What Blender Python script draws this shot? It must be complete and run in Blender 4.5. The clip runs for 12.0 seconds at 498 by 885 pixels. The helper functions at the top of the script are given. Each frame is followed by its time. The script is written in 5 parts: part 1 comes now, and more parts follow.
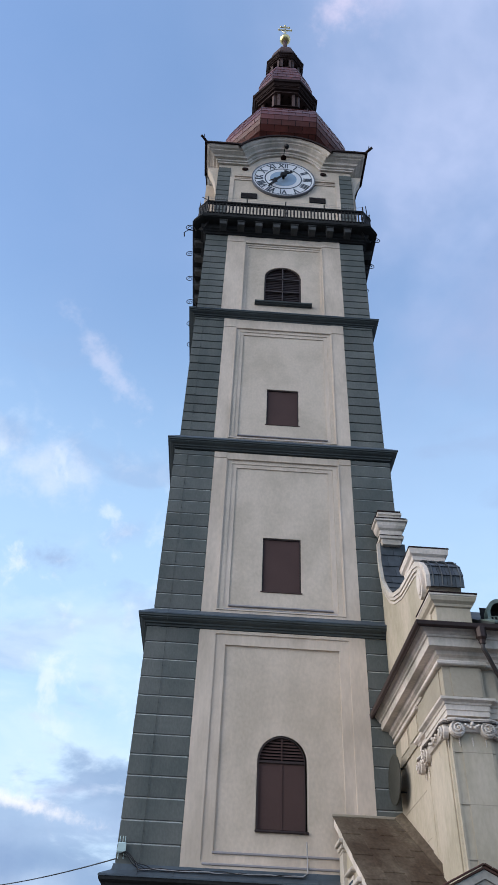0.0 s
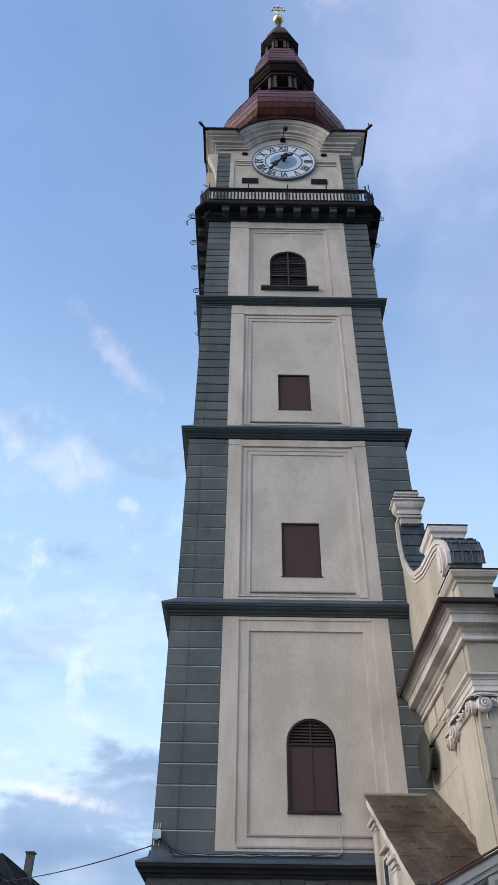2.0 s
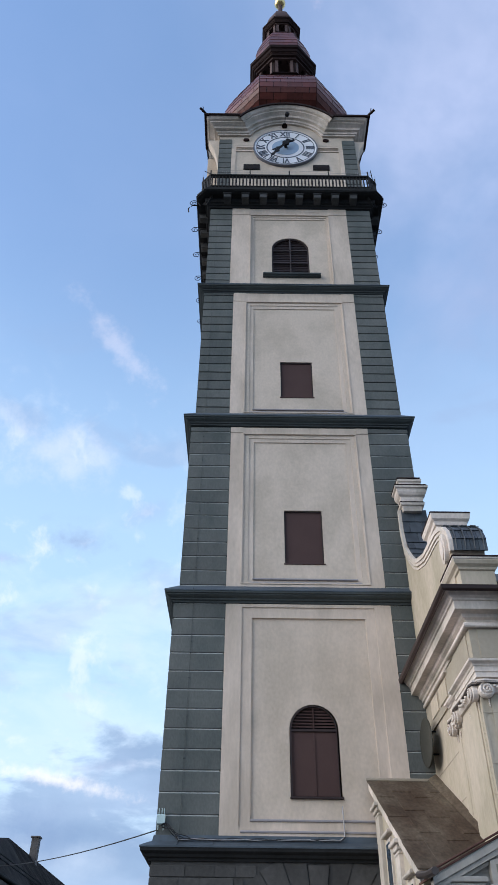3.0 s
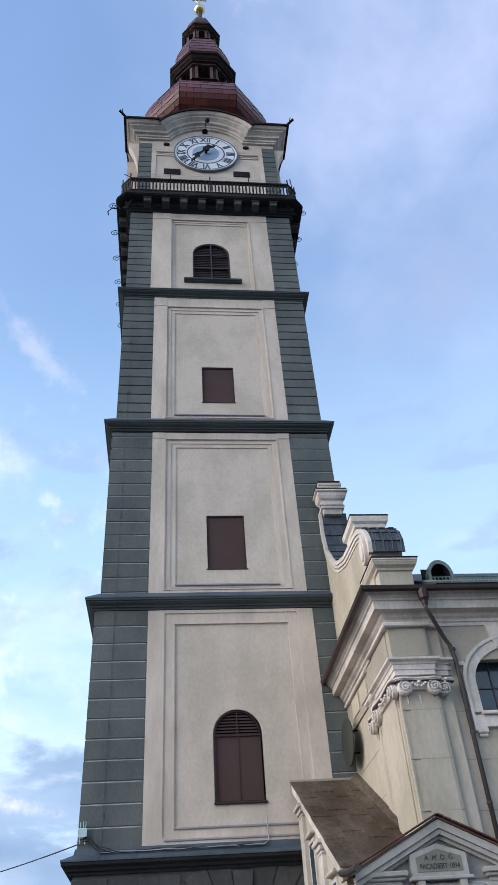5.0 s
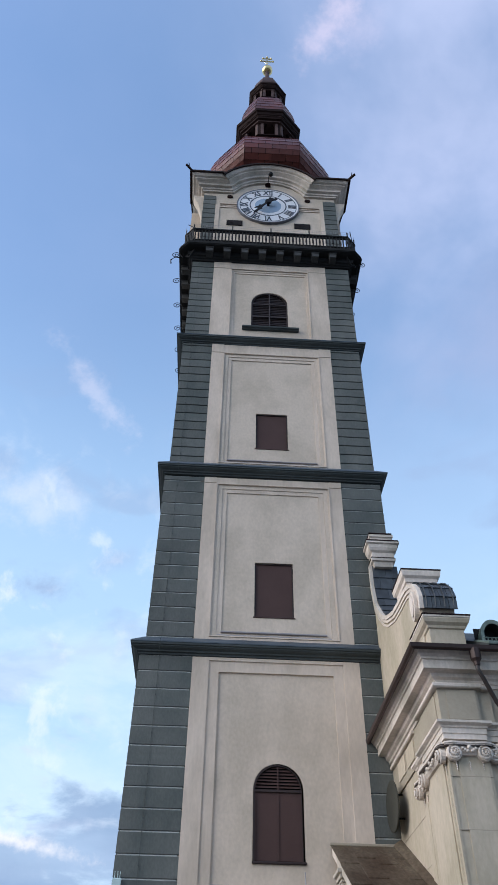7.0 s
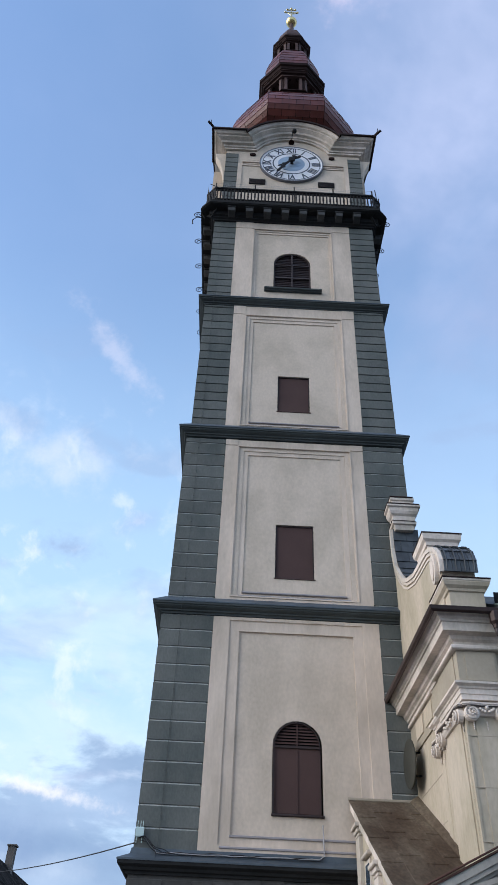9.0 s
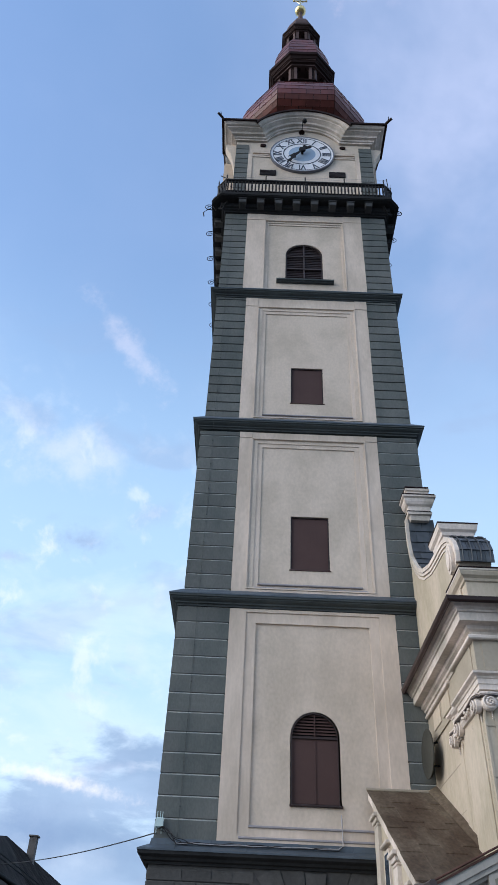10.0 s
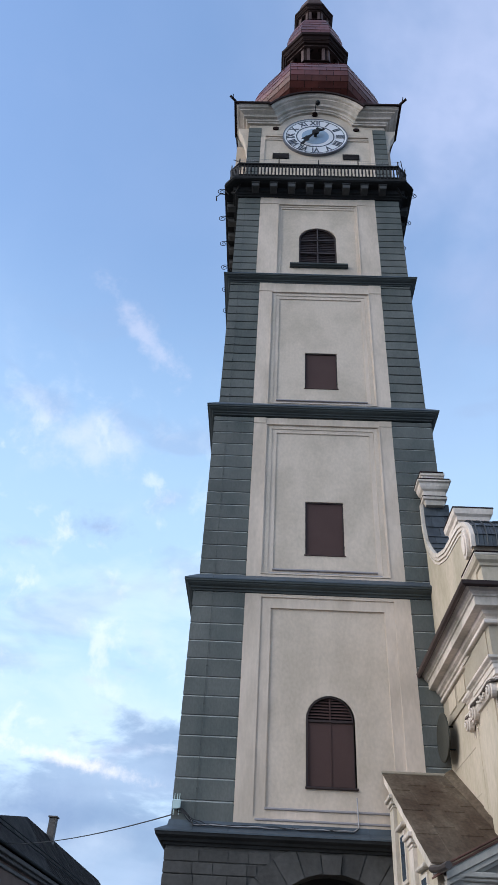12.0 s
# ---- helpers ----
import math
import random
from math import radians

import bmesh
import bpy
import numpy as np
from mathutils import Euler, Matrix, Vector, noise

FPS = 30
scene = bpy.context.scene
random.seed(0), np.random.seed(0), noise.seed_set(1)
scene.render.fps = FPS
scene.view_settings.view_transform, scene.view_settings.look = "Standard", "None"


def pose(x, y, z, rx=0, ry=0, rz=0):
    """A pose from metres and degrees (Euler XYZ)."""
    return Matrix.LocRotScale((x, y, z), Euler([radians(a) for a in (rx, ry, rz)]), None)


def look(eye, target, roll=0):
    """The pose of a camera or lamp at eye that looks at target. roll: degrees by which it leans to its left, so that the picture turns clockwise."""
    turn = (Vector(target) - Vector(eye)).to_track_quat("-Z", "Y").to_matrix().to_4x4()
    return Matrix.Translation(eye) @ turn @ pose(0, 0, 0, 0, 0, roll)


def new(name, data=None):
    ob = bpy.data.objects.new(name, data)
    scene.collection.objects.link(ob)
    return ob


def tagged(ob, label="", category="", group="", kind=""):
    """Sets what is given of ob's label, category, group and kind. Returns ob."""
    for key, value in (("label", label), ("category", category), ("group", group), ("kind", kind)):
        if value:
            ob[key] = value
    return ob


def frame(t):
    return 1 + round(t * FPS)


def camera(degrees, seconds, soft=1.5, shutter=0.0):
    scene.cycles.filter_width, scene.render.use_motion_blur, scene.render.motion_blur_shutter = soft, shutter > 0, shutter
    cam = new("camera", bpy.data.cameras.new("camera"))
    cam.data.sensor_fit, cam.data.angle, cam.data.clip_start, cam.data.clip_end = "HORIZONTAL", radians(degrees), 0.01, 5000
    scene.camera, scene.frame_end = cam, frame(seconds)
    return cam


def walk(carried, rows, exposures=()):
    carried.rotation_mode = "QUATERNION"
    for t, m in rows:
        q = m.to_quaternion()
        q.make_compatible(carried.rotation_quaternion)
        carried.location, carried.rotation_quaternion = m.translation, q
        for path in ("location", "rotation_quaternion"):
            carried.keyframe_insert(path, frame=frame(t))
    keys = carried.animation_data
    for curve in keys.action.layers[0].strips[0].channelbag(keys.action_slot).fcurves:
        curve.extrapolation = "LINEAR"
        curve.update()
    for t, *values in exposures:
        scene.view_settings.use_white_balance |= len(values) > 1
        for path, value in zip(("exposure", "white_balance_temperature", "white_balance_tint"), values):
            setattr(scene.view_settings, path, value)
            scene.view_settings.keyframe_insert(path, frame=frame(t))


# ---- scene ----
cam = camera(36.8, 12.0, soft=1.15)
EYE = (0.0, -28.8, 1.6)
# seconds, yaw, pitch, roll: a hand-held turn on one spot
PATH = [
    (0, -3.27, 40.33, -2.12), (0.5, -2.92, 40.23, -1.78), (1, -2.22, 39.96, -1.32), (1.5, -1.39, 39.66, -0.91),
    (2, -0.61, 39.23, -0.58), (2.5, -0.26, 38.75, -0.51), (2.7, -0.25, 38.60, -0.54), (4.3, -3.17, 37.08, 1.15),
    (4.5, -3.85, 37.37, 2.00), (5, -4.84, 38.58, 3.39), (5.2, -5.30, 38.81, 3.66), (5.4, -5.80, 38.55, 3.98),
    (5.5, -5.82, 38.48, 4.25), (5.6, -5.57, 38.55, 4.61), (5.7, -4.74, 38.72, 5.53), (5.8, -4.15, 38.78, 5.76),
    (5.9, -3.99, 39.46, 4.99), (6, -4.31, 42.78, 2.50), (6.1, -4.87, 43.52, 0.82), (6.2, -4.92, 43.51, 0.24),
    (6.5, -3.61, 43.32, 0.33), (7, -3.17, 42.21, -0.81), (7.2, -3.36, 41.93, -1.00), (8.8, -2.50, 39.53, -2.40), (9, -2.11, 39.32, -2.10), (9.5, -1.33, 39.03, -2.07),
    (10, -0.82, 38.68, -2.21), (10.5, -0.41, 38.31, -2.36), (11, -0.11, 37.99, -2.47), (11.5, 0.12, 37.73, -2.57),
    (12, 0.23, 37.53, -2.64)]
walk(cam, [(t, pose(*EYE, 90 + pitch, roll, yaw)) for t, yaw, pitch, roll in PATH],
     [(0, 0.64), (2.7, 0.66), (4.3, 0.76), (5, 0.79), (5.7, 0.79), (6.3, 0.71), (7.2, 0.63), (9, 0.67), (12, 0.71)])

# ---- light ----
SUN_AZ, SUN_EL = 251.0, 26.0     # degrees from north (+y) clockwise, and above the horizon
SUN_POWER, SKY_POWER, CLOUD_POWER = 1.80, 0.15, 0.72

world = bpy.data.worlds.new("evening_sky")
scene.world = world
world.use_nodes = True
wn, wl = world.node_tree.nodes, world.node_tree.links
wn.clear()


def wnode(kind, **values):
    n = wn.new(kind)
    for key, value in values.items():
        n.inputs[key].default_value = value
    return n


sky = wn.new("ShaderNodeTexSky")
sky.sky_type, sky.sun_disc = "NISHITA", False
sky.sun_elevation, sky.sun_rotation = radians(SUN_EL), radians(SUN_AZ)
sky.air_density, sky.dust_density, sky.ozone_density = 1.0, 0.8, 2.5
clear = wn.new("ShaderNodeVectorMath")
clear.operation = "MULTIPLY"
clear.inputs[1].default_value = (SKY_POWER * 0.92, SKY_POWER * 0.98, SKY_POWER * 1.2)
wl.new(sky.outputs["Color"], clear.inputs[0])
coord = wn.new("ShaderNodeTexCoord")


def sky_noise(scale, detail, rough, turn, size, low, high, colors):
    """Clouds of one kind: noise over the sky's directions, and a ramp."""
    mp = wn.new("ShaderNodeMapping")
    mp.inputs["Rotation"].default_value, mp.inputs["Scale"].default_value = turn, size
    wl.new(coord.outputs["Generated"], mp.inputs["Vector"])
    nz = wnode("ShaderNodeTexNoise", Scale=scale, Detail=detail, Roughness=rough, Distortion=0.3)
    wl.new(mp.outputs[0], nz.inputs["Vector"])
    rp = wn.new("ShaderNodeValToRGB")
    rp.color_ramp.interpolation = "EASE"
    rp.color_ramp.elements[0].position, rp.color_ramp.elements[1].position = low, high
    rp.color_ramp.elements[0].color, rp.color_ramp.elements[1].color = (*colors[0], 1), (*colors[1], 1)
    wl.new(nz.outputs["Fac"], rp.inputs["Fac"])
    return rp.outputs["Color"]


def laid_over(under, mask, color):
    mx = wn.new("ShaderNodeMix")
    mx.data_type = "RGBA"
    wl.new(mask, mx.inputs["Factor"])
    wl.new(under, mx.inputs["A"])
    if isinstance(color, tuple):
        mx.inputs["B"].default_value = (*[c * CLOUD_POWER for c in color], 1)
    else:
        sc = wn.new("ShaderNodeVectorMath")
        sc.operation = "SCALE"
        sc.inputs["Scale"].default_value = CLOUD_POWER
        wl.new(color, sc.inputs[0])
        wl.new(sc.outputs[0], mx.inputs["B"])
    return mx.outputs["Result"]


def grey(v):
    return (v, v, v)


# haze that whitens the sky towards the horizon
split = wn.new("ShaderNodeSeparateXYZ")
wl.new(coord.outputs["Generated"], split.inputs[0])
low = wn.new("ShaderNodeMapRange")
low.interpolation_type = "SMOOTHSTEP"
for key, value in (("From Min", 0.05), ("From Max", 0.95), ("To Min", 1.0), ("To Max", 0.24)):
    low.inputs[key].default_value = value
wl.new(split.outputs["Z"], low.inputs["Value"])
look_up = laid_over(clear.outputs[0], low.outputs[0], (0.40, 0.67, 0.98))


def ramp_along(axis, start, stop, a, b):
    """A smooth change over one direction of the sky."""
    r = wn.new("ShaderNodeMapRange")
    r.interpolation_type = "SMOOTHSTEP"
    for key, value in (("From Min", start), ("From Max", stop), ("To Min", a), ("To Max", b)):
        r.inputs[key].default_value = value
    wl.new(split.outputs[axis], r.inputs["Value"])
    return r.outputs[0]


def times(a, b):
    t = wn.new("ShaderNodeMath")
    t.operation, t.use_clamp = "MULTIPLY", True
    wl.new(a, t.inputs[0])
    wl.new(b, t.inputs[1])
    return t.outputs[0]


look_up = laid_over(look_up, ramp_along("Z", 0.46, 0.80, 0.50, 0.0), (0.58, 0.80, 1.03))
# wide lavender veil that thickens to the east, wisps to the west, a few small grey clouds
veil = times(sky_noise(1.9, 6, 0.52, (0.3, 0.9, 0.5), (1, 1, 1.3), 0.28, 0.58, (grey(0.1), grey(1.0))), times(ramp_along("X", -0.12, 0.24, 0.10, 0.95), ramp_along("Z", 0.55, 0.82, 0.12, 1.0)))
look_up = laid_over(look_up, veil, sky_noise(3.5, 7, 0.52, (0.9, 0.1, 1.2), (1, 1, 1.5), 0.36, 0.66, ((0.38, 0.48, 0.74), (0.56, 0.64, 0.92))))
wisp = times(sky_noise(5.2, 10, 0.60, (0.2, -0.7, 0.35), (1.3, 1, 1.2), 0.50, 0.78, (grey(0.0), grey(0.50))), ramp_along("Z", 0.35, 0.78, 0.85, 0.0))
look_up = laid_over(look_up, times(wisp, ramp_along("X", -0.30, 0.25, 1.0, 0.45)), (0.86, 0.90, 1.02))
fleck = times(sky_noise(13.0, 9, 0.58, (0.5, 0.3, 0.9), (1.3, 1, 1.4), 0.52, 0.70, (grey(0.0), grey(0.65))), ramp_along("Z", 0.52, 0.70, 0.9, 0.0))
look_up = laid_over(look_up, times(fleck, ramp_along("X", -0.22, 0.02, 1.0, 0.0)), (0.84, 0.92, 1.04))
dark = times(sky_noise(5.5, 7, 0.5, (0.1, 0.2, 1.9), (1, 1, 2.4), 0.53, 0.66, (grey(0.0), grey(0.40))), ramp_along("Z", 0.50, 0.80, 1.0, 0.0))
look_up = laid_over(look_up, dark, (0.32, 0.41, 0.64))
# bank of blue-grey cloud along the horizon with a ragged, bright upper rim
rim = wn.new("ShaderNodeSeparateColor")
wl.new(sky_noise(5.0, 8, 0.58, (0, 0, 0.4), (1, 1, 2.6), 0.30, 0.70, (grey(0.0), grey(0.20))), rim.inputs[0])
edge = wn.new("ShaderNodeMath")
edge.operation = "ADD"
wl.new(split.outputs["Z"], edge.inputs[0])
wl.new(rim.outputs[0], edge.inputs[1])
for start, stop, strength, color in ((0.38, 0.58, 0.42, (0.78, 0.92, 1.06)), (0.285, 0.385, 0.72, sky_noise(5.0, 6, 0.5, (0.2, 0.1, 2.3), (1, 1, 2.4), 0.36, 0.66, ((0.20, 0.32, 0.55), (0.36, 0.49, 0.74))))):
    bank = wn.new("ShaderNodeMapRange")
    bank.interpolation_type = "SMOOTHSTEP"
    for key, value in (("From Min", start), ("From Max", stop), ("To Min", strength), ("To Max", 0.0)):
        bank.inputs[key].default_value = value
    wl.new(edge.outputs[0], bank.inputs["Value"])
    look_up = laid_over(look_up, bank.outputs[0], color)
streak = times(sky_noise(9.0, 9, 0.6, (0, 0, 1.1), (1, 1, 3.0), 0.56, 0.72, (grey(0.0), grey(0.80))), times(ramp_along("Z", 0.30, 0.46, 1.0, 0.0), ramp_along("Z", 0.20, 0.30, 0.1, 1.0)))
look_up = laid_over(look_up, streak, (0.62, 0.74, 0.92))
# single clouds: azimuth, height, lean of the long axis, half length and half width, density, colour, raggedness
CLOUDS = [
    (16.4, 70.5, 39, 0.062, 0.028, 0.52, (0.92, 0.80, 0.98), 0.9),
    (22.6, 70.1, 12, 0.045, 0.034, 0.28, (0.80, 0.74, 0.96), 0.9),
    (-14.1, 44.8, -44, 0.105, 0.020, 0.28, (0.95, 0.90, 1.02), 1.1),
    (-18.9, 36.4, -6, 0.100, 0.048, 0.36, (0.98, 0.97, 1.03), 1.1),
    (-14.9, 29.8, 2, 0.045, 0.023, 0.95, (0.33, 0.45, 0.70), 0.8),
    (-9.2, 32.5, 26, 0.039, 0.020, 0.55, (0.38, 0.50, 0.76), 0.6),
    (29.4, 47.3, 16, 0.150, 0.095, 0.60, (0.40, 0.46, 0.70), 0.6),
    (-16.0, 10.6, -3, 0.201, 0.039, 0.80, (0.22, 0.34, 0.58), 0.5),
    (-13.6, 13.6, -8, 0.138, 0.011, 0.75, (0.98, 0.97, 1.02), 0.8),
    (-10.4, 14.5, 5, 0.073, 0.009, 0.55, (0.50, 0.60, 0.82), 0.8),
    (-10.9, 8.8, 2, 0.045, 0.023, 0.55, (0.60, 0.72, 0.92), 0.5),
    (-20.5, 27.7, 9, 0.031, 0.011, 0.60, (0.42, 0.53, 0.78), 0.7),
]


def dot(axis):
    d = wn.new("ShaderNodeVectorMath")
    d.operation = "DOT_PRODUCT"
    d.inputs[1].default_value = axis
    wl.new(coord.outputs["Generated"], d.inputs[0])
    return d.outputs["Value"]


def cloud_mask(az, el, lean, a, b, density, ragged):
    """A ragged ellipse on the sky's dome."""
    az, el, lean = radians(az), radians(el), radians(lean)
    mid = Vector((math.sin(az) * math.cos(el), math.cos(az) * math.cos(el), math.sin(el)))
    east = Vector((math.cos(az), -math.sin(az), 0))
    north = east.cross(mid)
    north = -north if north.z < 0 else north
    u, v = east * math.cos(lean) + north * math.sin(lean), north * math.cos(lean) - east * math.sin(lean)
    cell = wn.new("ShaderNodeCombineXYZ")
    wl.new(dot(u / a), cell.inputs[0])
    wl.new(dot(v / b), cell.inputs[1])
    wl.new(dot(mid / b), cell.inputs[2])
    local = wn.new("ShaderNodeVectorMath")
    local.operation = "SUBTRACT"
    local.inputs[1].default_value = (0, 0, 1 / b)
    wl.new(cell.outputs[0], local.inputs[0])
    nz = wnode("ShaderNodeTexNoise", Scale=0.75 / b, Detail=9, Roughness=0.66)
    wl.new(coord.outputs["Generated"], nz.inputs["Vector"])
    far = wn.new("ShaderNodeVectorMath")
    far.operation = "LENGTH"
    wl.new(local.outputs[0], far.inputs[0])
    add = wn.new("ShaderNodeMath")
    add.operation = "MULTIPLY_ADD"
    add.inputs[1].default_value = -2.6 * ragged
    wl.new(nz.outputs["Fac"], add.inputs[0])
    wl.new(far.outputs["Value"], add.inputs[2])
    r = wn.new("ShaderNodeMapRange")
    r.interpolation_type = "SMOOTHSTEP"
    for key, value in (("From Min", 1.0 - 1.3 * ragged - 1.3), ("From Max", 1.15 - 1.3 * ragged), ("To Min", density), ("To Max", 0.0)):
        r.inputs[key].default_value = value
    wl.new(add.outputs[0], r.inputs["Value"])
    return r.outputs[0]


for az, el, lean, a, b, density, color, ragged in CLOUDS:
    look_up = laid_over(look_up, cloud_mask(az, el, lean, a, b, density, ragged), color)
back = wn.new("ShaderNodeBackground")
wl.new(look_up, back.inputs["Color"])
wl.new(back.outputs[0], wn.new("ShaderNodeOutputWorld").inputs["Surface"])

sun = new("sun", bpy.data.lights.new("sun", "SUN"))
sun.data.energy, sun.data.angle, sun.data.color = SUN_POWER, radians(60), (1.0, 0.935, 0.86)
sun_way = Vector((math.sin(radians(SUN_AZ)) * math.cos(radians(SUN_EL)), math.cos(radians(SUN_AZ)) * math.cos(radians(SUN_EL)), math.sin(radians(SUN_EL))))
sun.matrix_world = look(sun_way * 200, (0, 0, 0))


# ---- materials ----
def material(name, base, rough=0.8, metal=0.0, grain=6.0, stain=0.35, dirt=None, vary=0.0, bump=0.3, streak=1.0, spec=0.4, low=0.36, high=0.66, stretch=None):
    """Base colour with stains at two scales, streaks that run down by `streak`, fine relief and a random tone per object."""
    m = bpy.data.materials.new(name)
    m.use_nodes = True
    n, l = m.node_tree.nodes, m.node_tree.links
    out = n["Principled BSDF"]
    geo = n.new("ShaderNodeNewGeometry")
    mp = n.new("ShaderNodeMapping")
    mp.inputs["Scale"].default_value = stretch or (1, 1, 1 / streak)
    l.new(geo.outputs["Position"], mp.inputs["Vector"])
    big = n.new("ShaderNodeTexNoise")
    big.inputs["Scale"].default_value, big.inputs["Detail"].default_value, big.inputs["Roughness"].default_value = 0.55, 6, 0.6
    l.new(mp.outputs[0], big.inputs["Vector"])
    fine = n.new("ShaderNodeTexNoise")
    fine.inputs["Scale"].default_value, fine.inputs["Detail"].default_value = grain, 5
    l.new(mp.outputs[0], fine.inputs["Vector"])
    ramp = n.new("ShaderNodeValToRGB")
    ramp.color_ramp.elements[0].position, ramp.color_ramp.elements[1].position = low, high
    l.new(big.outputs["Fac"], ramp.inputs["Fac"])
    dirt = dirt or tuple(c * (1 - stain) for c in base)
    mix = n.new("ShaderNodeMix")
    mix.data_type = "RGBA"
    mix.inputs["A"].default_value, mix.inputs["B"].default_value = (*dirt, 1), (*base, 1)
    l.new(ramp.outputs["Color"], mix.inputs["Factor"])
    tone = n.new("ShaderNodeMapRange")
    tone.inputs["From Min"].default_value, tone.inputs["From Max"].default_value = 0.3, 0.7
    tone.inputs["To Min"].default_value, tone.inputs["To Max"].default_value = 1 - stain * 0.3, 1 + stain * 0.3
    l.new(fine.outputs["Fac"], tone.inputs["Value"])
    rnd = n.new("ShaderNodeObjectInfo")
    each = n.new("ShaderNodeMapRange")
    each.inputs["To Min"].default_value, each.inputs["To Max"].default_value = 1 - vary, 1 + vary
    l.new(rnd.outputs["Random"], each.inputs["Value"])
    prod = n.new("ShaderNodeMath")
    prod.operation = "MULTIPLY"
    l.new(tone.outputs[0], prod.inputs[0])
    l.new(each.outputs[0], prod.inputs[1])
    scale = n.new("ShaderNodeVectorMath")
    scale.operation = "SCALE"
    l.new(mix.outputs["Result"], scale.inputs[0])
    l.new(prod.outputs[0], scale.inputs["Scale"])
    l.new(scale.outputs[0], out.inputs["Base Color"])
    out.inputs["Roughness"].default_value, out.inputs["Metallic"].default_value = rough, metal
    out.inputs["Specular IOR Level"].default_value = spec
    if bump:
        b = n.new("ShaderNodeBump")
        b.inputs["Strength"].default_value, b.inputs["Distance"].default_value = bump, 0.02
        l.new(fine.outputs["Fac"], b.inputs["Height"])
        l.new(b.outputs[0], out.inputs["Normal"])
    return m


PLASTER = material("tower_plaster", (0.596, 0.503, 0.414), 0.9, grain=9, stain=0.20, dirt=(0.498, 0.422, 0.341), streak=1.5, bump=0.25, low=0.40, high=0.58)
STRIP = material("strip_plaster", (0.634, 0.533, 0.444), 0.9, grain=9, stain=0.20, dirt=(0.505, 0.423, 0.345), streak=3.0, bump=0.2, low=0.40, high=0.58)
QUOIN = material("grey_green_render", (0.127, 0.134, 0.126), 0.85, grain=14, stain=0.35, vary=0.13, bump=0.4, dirt=(0.078, 0.090, 0.086), streak=2)
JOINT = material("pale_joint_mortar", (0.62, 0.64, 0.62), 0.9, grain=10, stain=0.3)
# darker copy of the joint colour: shade under the blocks painted in
JOINTDARK = material("painted_joint_shade", (0.055, 0.060, 0.060), 0.9, grain=10, stain=0.3)
BAND = material("dark_green_stone", (0.060, 0.073, 0.075), 0.75, grain=10, stain=0.3, bump=0.3)
LEAD = material("weathered_lead_sheet", (0.085, 0.108, 0.130), 0.55, 0.25, grain=5, stain=0.35, bump=0.3, streak=2)
SILL = material("grey_lilac_sill_metal", (0.33, 0.31, 0.32), 0.75, 0.0, grain=8, stain=0.2, bump=0.1)
BAR = material("dark_glazing_bar_paint", (0.060, 0.045, 0.045), 0.6, grain=16, stain=0.2, bump=0.05)
SHUTTER = material("brown_shutter_paint", (0.082, 0.050, 0.046), 0.75, grain=20, stain=0.15, bump=0.1, spec=0.15)
DARKWOOD = material("dark_louvre_wood", (0.035, 0.022, 0.022), 0.7, grain=16, stain=0.3)
SLAT = material("brown_louvre_paint", (0.024, 0.014, 0.014), 0.65, grain=20, stain=0.2, bump=0.1)
# near-black colour that paints the shade inside openings
GAP = material("painted_interior_shade", (0.012, 0.012, 0.014), 0.9, bump=0)
IRON = material("black_wrought_iron", (0.009, 0.009, 0.010), 0.65, 0.0, grain=20, stain=0.3, bump=0.1, spec=0.2)
CORBEL = material("dark_gallery_stone", (0.027, 0.028, 0.029), 0.9, grain=8, stain=0.4, bump=0.3, spec=0.15)
BRACKET = material("grey_bracket_stone", (0.075, 0.078, 0.080), 0.9, grain=8, stain=0.35, bump=0.3, spec=0.2)
COPPER = material("red_brown_copper_sheet", (0.150, 0.040, 0.031), 0.42, 0.0, grain=3, stain=0.4, vary=0.16, bump=0.25, streak=2, spec=0.28)
COPPERDARK = material("dark_copper_edge", (0.026, 0.012, 0.010), 0.7, 0.0, grain=6, stain=0.4, bump=0.2, spec=0.2)
LANTERN = material("dark_brown_lantern_paint", (0.020, 0.009, 0.008), 0.85, grain=12, stain=0.3, bump=0.2, spec=0.12)
LANTERNTRIM = material("worn_lantern_trim", (0.105, 0.066, 0.060), 0.7, grain=12, stain=0.4, bump=0.2, spec=0.15)
GOLD = material("gilded_metal", (0.80, 0.63, 0.30), 0.32, 1.0, grain=10, stain=0.2, bump=0.1)
DIALWHITE = material("white_dial_enamel", (0.74, 0.75, 0.78), 0.5, grain=12, stain=0.08, bump=0.05)
DIALBLUE = material("pale_blue_dial_paint", (0.30, 0.41, 0.54), 0.5, grain=12, stain=0.15, bump=0.05)
DIALRIM = material("grey_dial_rim", (0.16, 0.17, 0.20), 0.5, grain=12, stain=0.2, bump=0.05)
DIALINK = material("slate_numeral_paint", (0.07, 0.085, 0.115), 0.55, grain=12, stain=0.2, bump=0.05)
STONE = material("dark_tower_stone", (0.085, 0.083, 0.080), 0.9, grain=7, stain=0.45, vary=0.18, bump=0.7)
CREAM = material("cream_church_render", (0.520, 0.446, 0.352), 0.9, grain=9, stain=0.24, dirt=(0.400, 0.346, 0.258), streak=2.0, bump=0.35, low=0.40, high=0.60)
TRIM = material("off_white_moulding", (0.695, 0.612, 0.545), 0.85, grain=9, stain=0.32, dirt=(0.45, 0.405, 0.345), streak=1.6, bump=0.35, low=0.40, high=0.60)
TAN = material("tan_frieze_render", (0.400, 0.348, 0.272), 0.9, grain=9, stain=0.15, bump=0.3)
